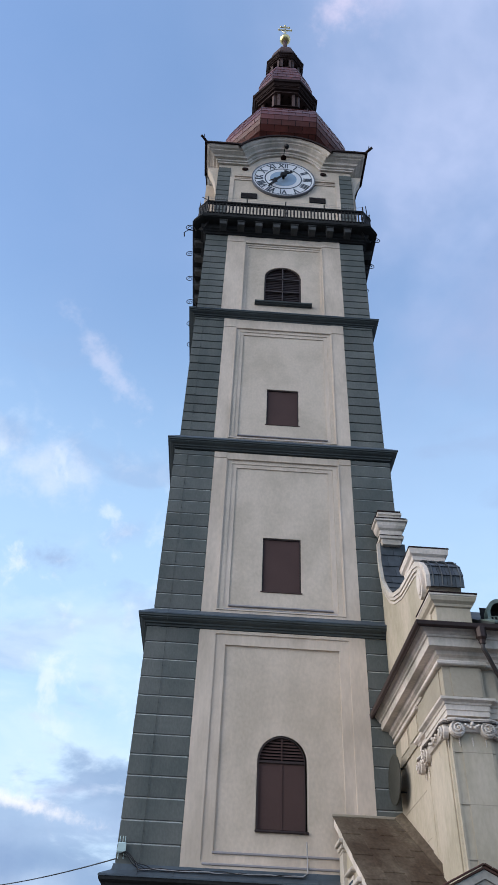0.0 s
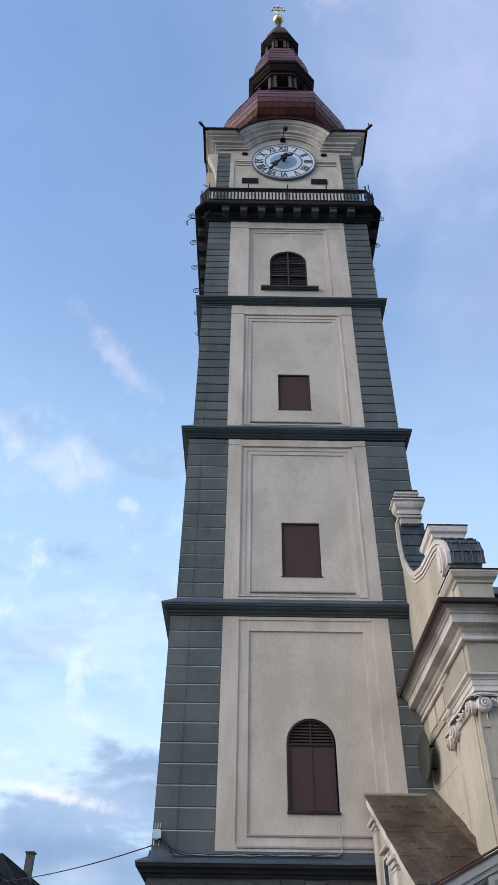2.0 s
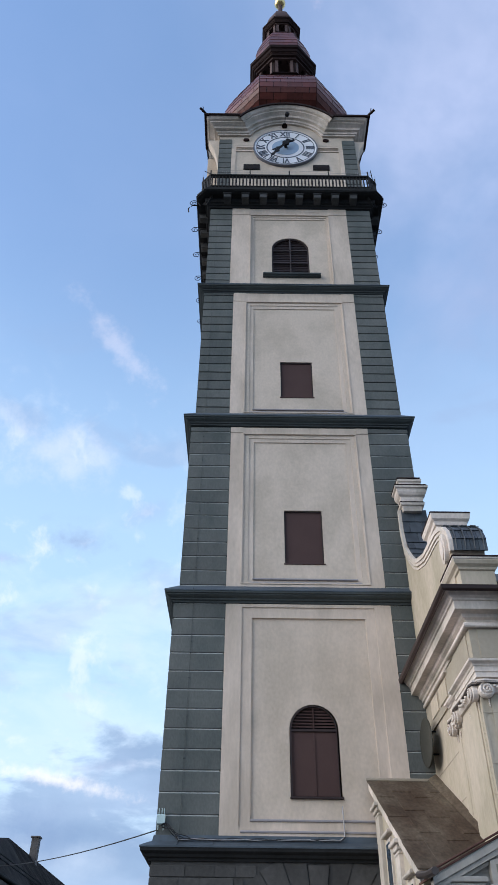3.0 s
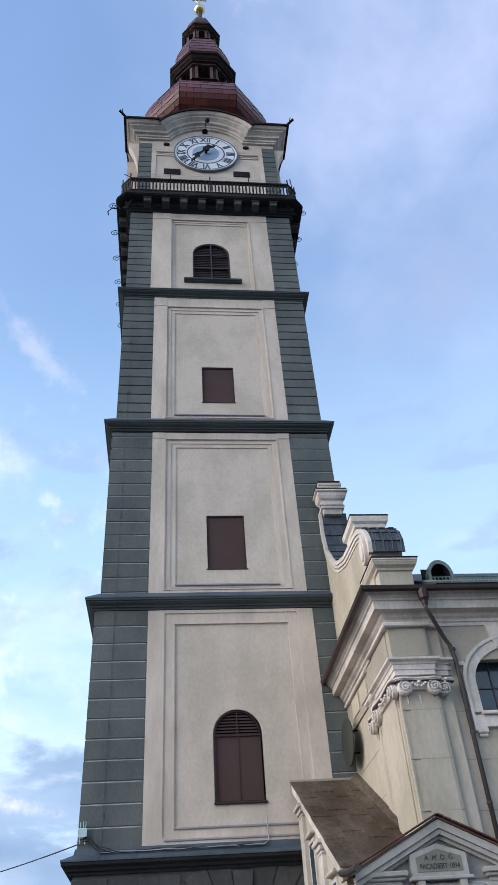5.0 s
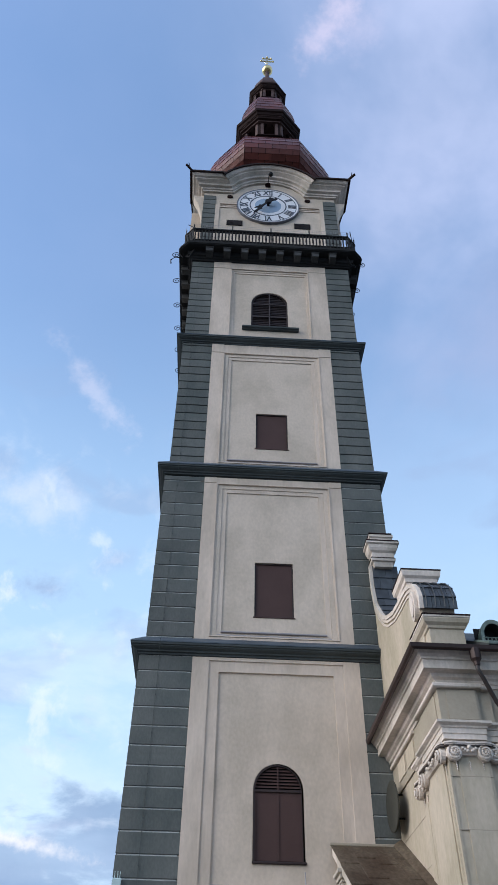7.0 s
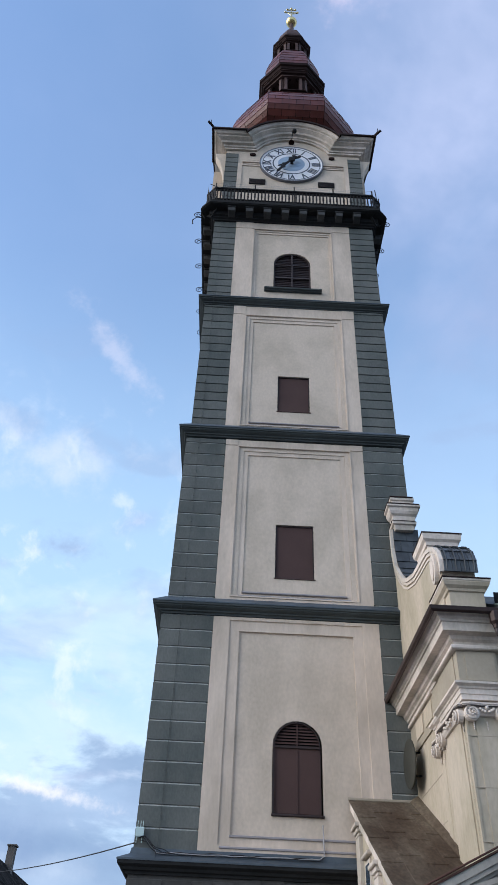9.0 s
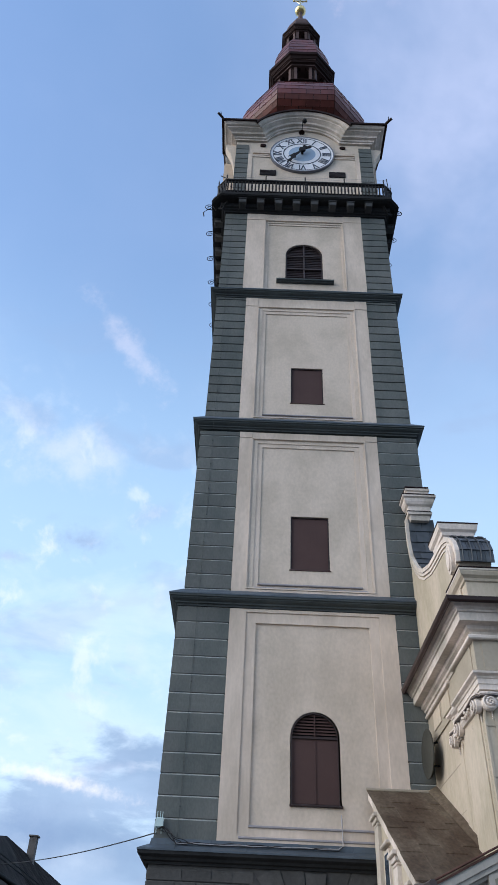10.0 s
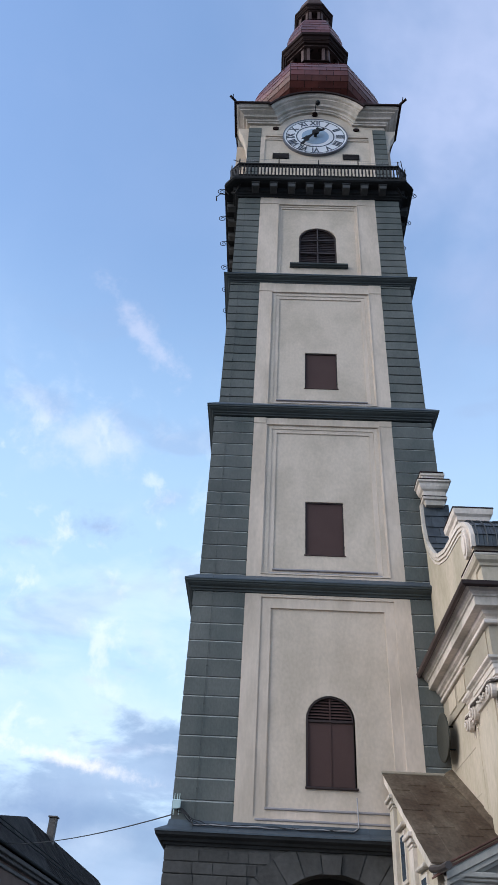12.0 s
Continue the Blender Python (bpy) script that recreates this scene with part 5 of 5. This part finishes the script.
arch_band(-0.01, 0.30, YS - 0.10, YS + 0.44, TRIM, "window_surround", nave, 0.0)
arch_band(0.28, 0.38, YS - 0.15, YS + 0.05, TRIM, "surround_moulding", nave, 0.55)
quick("window_sill", [(WX - WHW - 0.05, WX + WHW + 0.05, YS - 0.22, YS + 0.45, WZ0 - 0.10, WZ0 - 0.0), (WX - WHW - 0.3, WX + WHW + 0.3, YS - 0.12, YS + 0.1, WZ0 - 0.45, WZ0 - 0.10)], TRIM, nave, bevel=0.02)
for s in (-1, 1):
    quick("sill_bracket", [(WX + s * (WHW + 0.15) - 0.16, WX + s * (WHW + 0.15) + 0.16, YS - 0.14, YS + 0.05, WZ0 - 0.62, WZ0 - 0.28), (WX + s * (WHW + 0.15) - 0.13, WX + s * (WHW + 0.15) + 0.13, YS - 0.10, YS + 0.05, WZ0 - 0.72, WZ0 - 0.62)], TRIM, nave, bevel=0.03)
    quick("surround_ear", [(WX + s * (WHW + 0.33) - 0.10, WX + s * (WHW + 0.33) + 0.10, YS - 0.13, YS + 0.05, 10.22, 10.38)], TRIM, nave, bevel=0.02)
bm = slab(bmesh.new(), [(WX - 0.36, YS - 0.2, 10.86), (WX + 0.36, YS - 0.2, 10.86), (WX + 0.55, YS - 0.2, 11.58), (WX - 0.55, YS - 0.2, 11.58)], (0, 0.3, 0))
part("keystone", bm, TRIM, nave)
bm = slab(bmesh.new(), [(WX - 0.75, YS - 0.13, 10.80), (WX - 0.36, YS - 0.13, 10.86), (WX - 0.55, YS - 0.13, 11.58), (WX - 0.95, YS - 0.13, 11.58)], (0, 0.2, 0))
part("keystone_flank", bm, TRIM, nave)
# small capital of a portal frame under the window
quick("console", [(9.55, 10.1, YS - 0.20, YS + 0.05, 7.30, 7.42), (9.62, 10.05, YS - 0.14, YS + 0.05, 7.12, 7.30), (9.68, 10.0, YS - 0.10, YS + 0.05, 6.98, 7.12)], TRIM, nave, bevel=0.03)
quick("niche_strip", [(9.62, 9.86, YS - 0.08, YS + 0.05, 0, 6.2)], TRIM, nave, bevel=0.02)

# gutter box and downpipe
hop = part("gutter_outlet", loft(bmesh.new(), [octagon(7.95, -7.86, a, z) for a, z in ((0.08, 11.93), (0.10, 12.05), (0.15, 12.14), (0.16, 12.45), (0.15, 12.47))]), GUTTER, church, "brown gutter outlet box with downpipe")
part("downpipe", tube(bmesh.new(), [(7.95, -7.86, 12.0), (7.95, -7.85, 11.80), (8.10, -7.72, 11.62), (8.52, -7.32, 11.05), (8.68, -7.22, 10.85), (8.78, -7.16, 10.4), (8.78, -7.16, 0.0)], 0.068, 10), PIPE, hop, smooth=True)
for z in (10.75, 8.2, 6.3):
    part("pipe_clip", tube(bmesh.new(), [(8.78, -7.16, z - 0.03), (8.78, -7.16, z + 0.03)], 0.085, 10), PIPE, hop)

# ---- lean-to between tower and church ----
annex = thing("lean_to", "cream lean-to with rusty brown sheet-metal roof", "annex", (5.6, -3.5, 0))
AX0 = 4.38
sl = (8.84 - 4.93) / 7.24
wallpts = [(AX0 + 0.16, -7.1, 0), (AX0 + 0.16, -0.15, 0), (AX0 + 0.16, -0.15, 8.84 - 0.15 * sl - 0.1), (AX0 + 0.16, -7.1, 8.84 - 7.1 * sl - 0.1)]
aw = part("annex_wall", slab(bmesh.new(), wallpts, (0.5, 0, 0)), CREAM, annex)
for k in range(4):
    x0 = AX0 + (XG - AX0) * k / 4
    for r in range(4):
        f0, f1 = (r - 0.3 * (k % 2)) / 4, (r + 1 - 0.3 * (k % 2)) / 4
        f0, f1 = max(0.0, f0), 1.0 if r == 3 else f1
        (ya, za), (yb, zb) = (-7.24 * f0, 8.84 - 3.91 * f0), (-7.24 * f1 - 0.03, 8.852 - 3.91 * f1)
        bm = slab(bmesh.new(), [(x0 + 0.004, ya, za), (x0 + 0.004, yb, zb), (x0 + 0.004, yb, zb - 0.04), (x0 + 0.004, ya, za - 0.06)], ((XG - AX0) / 4 - 0.008, 0, 0))
        part("roof_sheet", bm, RUST, aw)
    if k:
        part("standing_seam", tube(bmesh.new(), [(x0, 0.0, 8.85), (x0, -7.24, 4.94)], 0.014, 4), RUST, aw)
part("wall_flashing", slab(bmesh.new(), [(XG - 0.34, 0, 8.875), (XG - 0.10, -7.2, 4.985), (XG - 0.01, -7.2, 5.10), (XG - 0.01, 0, 9.06)], (0, 0, 0.02)), RUST, aw)
part("ridge_flashing", box(bmesh.new(), AX0 - 0.03, XG - 0.02, -0.09, -0.02, 8.80, 8.90, 0.02), TAN, aw)
part("verge_board", slab(bmesh.new(), [(AX0 + 0.03, 0, 8.74), (AX0 + 0.03, -7.22, 4.85), (AX0 + 0.03, -7.22, 4.62), (AX0 + 0.03, 0, 8.5)], (0.12, 0, 0)), TRIM, aw)
for yy, top in ((-1.3, 7.85), (-4.3, 6.2)):
    bm = bmesh.new()
    box(bm, AX0 + 0.04, AX0 + 0.2, yy - 0.35, yy + 0.35, 0, top - 0.5, 0.02)
    for o, z0, z1 in ((0.03, top - 0.5, top - 0.4), (0.08, top - 0.4, top - 0.25), (0.16, top - 0.25, top - 0.12)):
        box(bm, AX0 + 0.06 - o, AX0 + 0.2, yy - 0.35 - o, yy + 0.35 + o, z0, z1, 0.02)
    part("annex_pilaster", bm, TRIM, aw)
for yy, z0, z1 in ((-2.6, 5.0, 6.45), (-5.6, 3.6, 4.9)):
    wn_ = quick("annex_window", [(AX0 + 0.10, AX0 + 0.2, yy - 0.45, yy + 0.45, z0, z1)], TRIM, aw, "white framed side window", 0.02)
    quick("pane", [(AX0 + 0.09, AX0 + 0.12, yy - 0.33, yy - 0.02, z0 + 0.12, z1 - 0.12), (AX0 + 0.09, AX0 + 0.12, yy + 0.02, yy + 0.33, z0 + 0.12, z1 - 0.12)], GLASS, wn_)
    quick("hood", [(AX0 + 0.0, AX0 + 0.2, yy - 0.6, yy + 0.6, z1 + 0.08, z1 + 0.2)], TRIM, wn_, bevel=0.03)

# ---- porch with pediment ----
porch = thing("porch", "white porch with pediment and inscribed tablet", "porch", (6.8, -7.8, 0))
FY, AXX, AZ, HX, EZ = -8.27, 6.81, 5.80, 2.30, 4.70
tp = (AZ - EZ) / HX
pw_ = quick("porch_wall", [(AXX - HX + 0.25, AXX + HX - 0.25, FY + 0.25, FY + 1.2, 0, 4.45)], PORCHPAINT, porch)
part("tympanum", slab(bmesh.new(), [(AXX - HX + 0.2, FY + 0.22, 4.4), (AXX + HX - 0.2, FY + 0.22, 4.4), (AXX, FY + 0.22, 5.55)], (0, 0.9, 0)), TYMPANUM, pw_)
for s in (-1, 1):
    d = Vector((-s, 0, tp)).normalized()
    nup = Vector((s * tp, 0, 1)).normalized()
    for off, th, y0 in ((-0.07, 0.20, FY - 0.06), (-0.26, 0.12, FY - 0.01), (-0.38, 0.08, FY + 0.10)):
        p0, p1 = Vector((AXX + s * HX, y0, EZ)), Vector((AXX, y0, AZ))
        k = off / nup.z
        bm = slab(bmesh.new(), [p0 + Vector((0, 0, k)), p1 + Vector((0, 0, k)), p1 + Vector((0, 0, k - th)), p0 + Vector((0, 0, k - th))], (0, 0.3, 0))
        part("raking_cornice", bm, PORCHPAINT, pw_)
    bm = slab(bmesh.new(), [(AXX + s * (HX + 0.12), FY - 0.10, EZ - 0.14), (AXX, FY - 0.10, AZ - 0.06), (AXX, FY - 0.10, AZ - 0.01), (AXX + s * (HX + 0.12), FY - 0.10, EZ - 0.09)], (0, 1.25, 0))
    part("porch_roof", bm, TILE, pw_, "red-brown tiled porch roof")
    for k in range(13):
        f = (k + 0.5) / 13
        ob = box(bmesh.new(), -0.095, 0.095, -0.05, 0.20, -0.012, 0.03, 0.01)
        bmesh.ops.transform(ob, matrix=Matrix.Translation((AXX + s * (HX + 0.1) * (1 - f), FY - 0.10, EZ - 0.05 + (AZ - EZ + 0.05) * f + 0.03)) @ Matrix.Rotation(s * math.atan(tp) , 4, "Y"), verts=ob.verts[:])
        part("edge_tile", ob, TILE, pw_)
    x0, x1 = (AXX - HX, AXX - 0.98) if s < 0 else (AXX + 0.98, AXX + HX)
    for o, z0, z1 in ((0.0, 4.50, 4.62), (0.06, 4.42, 4.50), (0.14, 4.30, 4.42)):
        quick("base_cornice", [(x0 + o, x1 - o, FY - 0.02 + o, FY + 0.3, z0, z1)], PORCHPAINT, pw_, bevel=0.02)
    for xx in (AXX + s * (HX - 0.55), AXX + s * 1.15):
        quick("porch_pilaster", [(xx - 0.2, xx + 0.2, FY + 0.12, FY + 0.3, 0, 4.3)], PORCHPAINT, pw_, bevel=0.02)
quick("cornice_band", [(AXX - 0.95, AXX + 0.95, FY + 0.1, FY + 0.3, 4.20, 4.32), (AXX - HX + 0.1, AXX + HX - 0.1, FY + 0.16, FY + 0.3, 3.95, 4.05)], PORCHPAINT, pw_, bevel=0.02)
TXX = 6.67
tab = part("tablet", slab(bmesh.new(), [(TXX - 0.72, FY + 0.0, 4.46), (TXX + 0.72, FY + 0.0, 4.46), (TXX + 0.72, FY + 0.0, 4.95), (TXX, FY + 0.0, 5.18), (TXX - 0.72, FY + 0.0, 4.95)], (0, 0.25, 0)), PORCHPAINT, pw_, "white gabled tablet with dark lettering")
part("tablet_field", slab(bmesh.new(), [(TXX - 0.58, FY - 0.012, 4.56), (TXX + 0.58, FY - 0.012, 4.56), (TXX + 0.58, FY - 0.012, 4.88), (TXX, FY - 0.012, 5.06), (TXX - 0.58, FY - 0.012, 4.88)], (0, 0.03, 0)), TABLET, tab)
quick("tablet_ledge", [(TXX - 0.80, TXX + 0.80, FY - 0.06, FY + 0.2, 4.38, 4.46), (TXX - 0.62, TXX - 0.44, FY - 0.03, FY + 0.2, 4.22, 4.38), (TXX + 0.44, TXX + 0.62, FY - 0.03, FY + 0.2, 4.22, 4.38)], PORCHPAINT, tab, bevel=0.015)
up = Matrix.Rotation(math.pi / 2, 4, "X")
lettering("inscription", "A  M  D  G", 0.16, LETTER, tab, Matrix.Translation((TXX, FY - 0.016, 4.86)) @ up, 0.004)
lettering("inscription", "FACADIERT 1894", 0.17, LETTER, tab, Matrix.Translation((TXX, FY - 0.016, 4.67)) @ up @ Matrix.Diagonal((0.80, 1, 1, 1)), 0.004)
part("porch_gutter", tube(bmesh.new(), [(AXX - HX - 0.12, -7.25, 4.78), (AXX - HX - 0.14, FY - 0.2, 4.62), (AXX - HX - 0.14, FY - 1.0, 4.58)], 0.09, 8), PIPE, pw_, "dark rounded gutter")

# ---- house across the square ----
house = thing("town_house", "town house with dark shingle roof and dull pink wall", "house", (-24, 45, 0))
HX0, HY0, HY1, HE = -16.0, 14.0, 75.0, 9.35
hw_ = quick("house_wall", [(-34, HX0, HY0, HY1, 0, 8.9)], HOUSEWALL, house)
bm = bmesh.new()
for o, z0, z1 in ((0.12, 8.3, 8.5), (0.3, 8.7, 8.9), (0.5, 8.9, 9.15)):
    box(bm, -34 - o, HX0 + o, HY0 - o, HY1 + o, z0, z1, 0.03)
part("house_cornice", bm, HOUSETRIM, hw_)
part("house_gutter", tube(bmesh.new(), [(HX0 + 0.62, HY0, HE - 0.05), (HX0 + 0.62, HY1, HE - 0.05)], 0.11, 8), CORBEL, hw_)
RX_, RZ_ = -19.2, 13.9
bm = bmesh.new()
loft(bm, [[(HX0 + 0.55, 39.0, HE), (RX_, 39.0, RZ_), (-34, 39.0, RZ_), (-34, 39.0, HE)], [(HX0 + 0.55, HY1, HE), (RX_, HY1, RZ_), (-34, HY1, RZ_), (-34, HY1, HE)]])
loft(bm, [[(HX0 + 0.55, 39.0, HE), (RX_, 39.0, RZ_), (-34, 39.0, RZ_), (-34, 39.0, HE)], [(HX0 + 0.55, HY0, HE), (HX0 + 0.5, HY0, HE + 0.06), (-34, HY0, HE + 0.06), (-34, HY0, HE)]])
hr = part("house_roof", bm, HOUSEROOF, hw_, "dark weathered shingle roof")
rows_h = 26
for k in range(rows_h):
    f = k / rows_h
    x, z = HX0 + 0.55 + (RX_ - HX0 - 0.55) * f, HE + (RZ_ - HE) * f
    quick("shingle_course", [(x - 0.04, x + 0.02, 36.0 + 3 * f, HY1, z - 0.02, z + 0.028)], HOUSEROOF, hr)
part("snow_guard", tube(bmesh.new(), [(HX0 - 0.1, 20, HE + 1.15), (HX0 - 0.1, HY1, HE + 1.15)], 0.05, 5), CORBEL, hr)
part("snow_guard", tube(bmesh.new(), [(HX0 - 0.1, 20, HE + 1.4), (HX0 - 0.1, HY1, HE + 1.4)], 0.05, 5), CORBEL, hr)
ch = quick("chimney", [(-19.25, -18.6, 46.5, 47.2, 11, 15.3)], HOUSETRIM, hr, "rendered chimney", 0.03)
quick("chimney_cap", [(-19.35, -18.5, 46.4, 47.3, 15.3, 15.45)], HOUSETRIM, ch, bevel=0.03)
for yy in (24.0, 29.0, 34.0, 40.0):
    hwin = quick("house_window", [(HX0 - 0.1, HX0 + 0.06, yy - 0.65, yy + 0.65, 5.8, 7.7)], HOUSETRIM, hw_, "", 0.02)
    quick("pane", [(HX0 + 0.05, HX0 + 0.075, yy - 0.5, yy + 0.5, 5.95, 7.55)], GLASS, hwin)

# ---- wire and small equipment on the tower ----
pts = []
for k in range(25):
    f = k / 24
    pts.append((-3.05 - 12.6 * f, -0.05 + 23.0 * f, 7.12 + 2.3 * f - 1.1 * f * (1 - f)))
tagged(part("overhead_wire", tube(bmesh.new(), pts, 0.022, 5), CABLE), "black overhead wire from the tower to the house", "wire")
ry = CY - 5.57 - 0.05
box_ = quick("wireless_box", [(-3.08, -2.80, ry - 0.12, ry, 7.28, 7.60)], GREYPLASTIC, None, bevel=0.03)
tagged(box_, "pale grey wireless box with four aerials", "antenna")
for x in (-3.03, -2.93, -2.85):
    part("aerial", tube(bmesh.new(), [(x, ry - 0.06, 7.58), (x, ry - 0.06, 7.80)], 0.013, 5), GREYPLASTIC, box_)
for x in (-3.03, -2.85):
    part("aerial", tube(bmesh.new(), [(x, ry - 0.06, 7.30), (x, ry - 0.06, 7.10)], 0.013, 5), GREYPLASTIC, box_)
rng = random.Random(4)
for j in range(3):
    pts = [(-2.9, ry - 0.05, 7.2), (-2.75, ry - 0.1, 7.16), (-2.5, ry - 0.15, 7.12)]
    z = 6.86
    for k in range(22):
        x = -2.3 + k * 0.265
        pts.append((x, by - 0.05 - 0.03 * j + 0.05 * rng.random(), z - 0.03 * j + 0.05 * rng.random() - 0.03))
    pts += [(3.45, by - 0.02, 6.95)]
    tagged(part("loose_cable", tube(bmesh.new(), pts, 0.016, 5), CABLE if j % 2 == 0 else CABLEGREY), "loose cable lying along the lead-covered ledge", "cable", "cables on the ledge")
tagged(part("conduit", tube(bmesh.new(), [(3.45, ry - 0.03, 6.95), (3.45, ry - 0.0, 7.2), (3.43, ry + 0.02, 7.95)], 0.025, 6), CABLEGREY), "thin grey conduit on the tower wall", "conduit")

# ---- plinth courses, piece by piece ----
me = {}
for r in range(16):
    z0 = 6.06 - (r + 1) * 0.375
    zc = z0 + 0.1875
    x = CX - BH + (0.0 if r % 2 else 0.35)
    edges = [CX - BH]
    while x < CX + BH - 0.6:
        x += (1.15, 0.85, 1.0, 0.7)[(r + len(edges)) % 4]
        edges.append(min(x, CX + BH))
    if edges[-1] < CX + BH:
        edges.append(CX + BH)
    for a, b in zip(edges, edges[1:]):
        # the arch and its ring stay free
        lim = math.sqrt(max(0.0, 3.55 ** 2 - max(0.0, zc - 3.0) ** 2)) if zc < 6.5 else 0
        cxx = CX + 0.02
        if b > cxx - lim and a < cxx + lim:
            if a < cxx - lim - 0.25:
                b = cxx - lim
            elif b > cxx + lim + 0.25:
                a = cxx + lim
            else:
                continue
        key = (round(b - a, 2), r % 3)
        if key not in me:
            me[key] = block_mesh("stone_block", max(0.1, b - a - 0.025), 0.30, 0.35, STONE, 0.02)
        piece("stone_block", me[key], plinth, ((a + b) / 2, by + 0.15 - 0.012 * (r % 3), zc))
for k in range(13):
    a0_, a1_ = math.pi * k / 13 + 0.006, math.pi * (k + 1) / 13 - 0.006
    r1 = 3.5 if k != 6 else 3.28
    out = [(CX + 0.02 + r * math.cos(a), by - (0.0 if k != 6 else 0.10), 3.0 + r * math.sin(a)) for r, a in ((2.55, a0_), (r1, a0_), (r1, a1_), (2.55, a1_))]
    if k == 6:
        out = [(CX - 0.26, by - 0.10, 5.50), (CX - 0.33, by - 0.10, 6.07), (CX + 0.37, by - 0.10, 6.07), (CX + 0.30, by - 0.10, 5.50)]
    part("voussoir", slab(bmesh.new(), out, (0, 0.3, 0)), STONE, plinth)
# black sheet paints the shade deep in the portal
quick("portal_dark", [(CX - 2.6, CX + 2.6, by + 1.1, by + 1.18, 0, 5.6)], GAP, plinth)

# ---- copper sheets of the onion roofs, piece by piece ----
sheets(BULB[1:], 1.15, onion)
sheets(BULB2[1:], 1.0, onion2)

# ---- lightning conductor down the shaft ----
pts = []
for half, z0, z1 in ((5.57, 7.0, 15.7), (5.40, 16.5, 25.4), (5.25, 26.3, 35.7), (5.22, 36.5, 44.2)):
    yy = CY - half - 0.035
    pts += [(-2.28, yy, z0), (-2.28, yy, z1), (-2.28, yy - 0.38, z1 + 0.1), (-2.28, yy - 0.40, z1 + 0.55)]
con = part("lightning_conductor", tube(bmesh.new(), pts[:-2], 0.008, 5), BAND)
tagged(con, "thin dark lightning conductor wire clipped to the tower", "conductor")
for z in [8 + 1.51 * k for k in range(5)] + [17.5 + 1.46 * k for k in range(6)] + [27 + 1.24 * k for k in range(7)]:
    half = 5.57 if z < 16 else 5.40 if z < 26 else 5.25
    quick("wire_clip", [(-2.30, -2.26, CY - half - 0.045, CY - half + 0.01, z, z + 0.035)], BAND, con)

# loops of black cable below the wireless box
for k in range(3):
    pts = []
    for i in range(15):
        f = i / 14
        pts.append((-2.92 + (0.55 + 0.25 * k) * f, ry - 0.05 - 0.10 * math.sin(math.pi * f) - 0.04 * k, 7.26 - (0.38 + 0.02 * k) * f + 0.14 * math.sin(math.pi * f * (1.5 + 0.5 * k)) * (1 - f)))
    part("feed_cable", tube(bmesh.new(), pts, 0.014, 5), CABLE, box_)
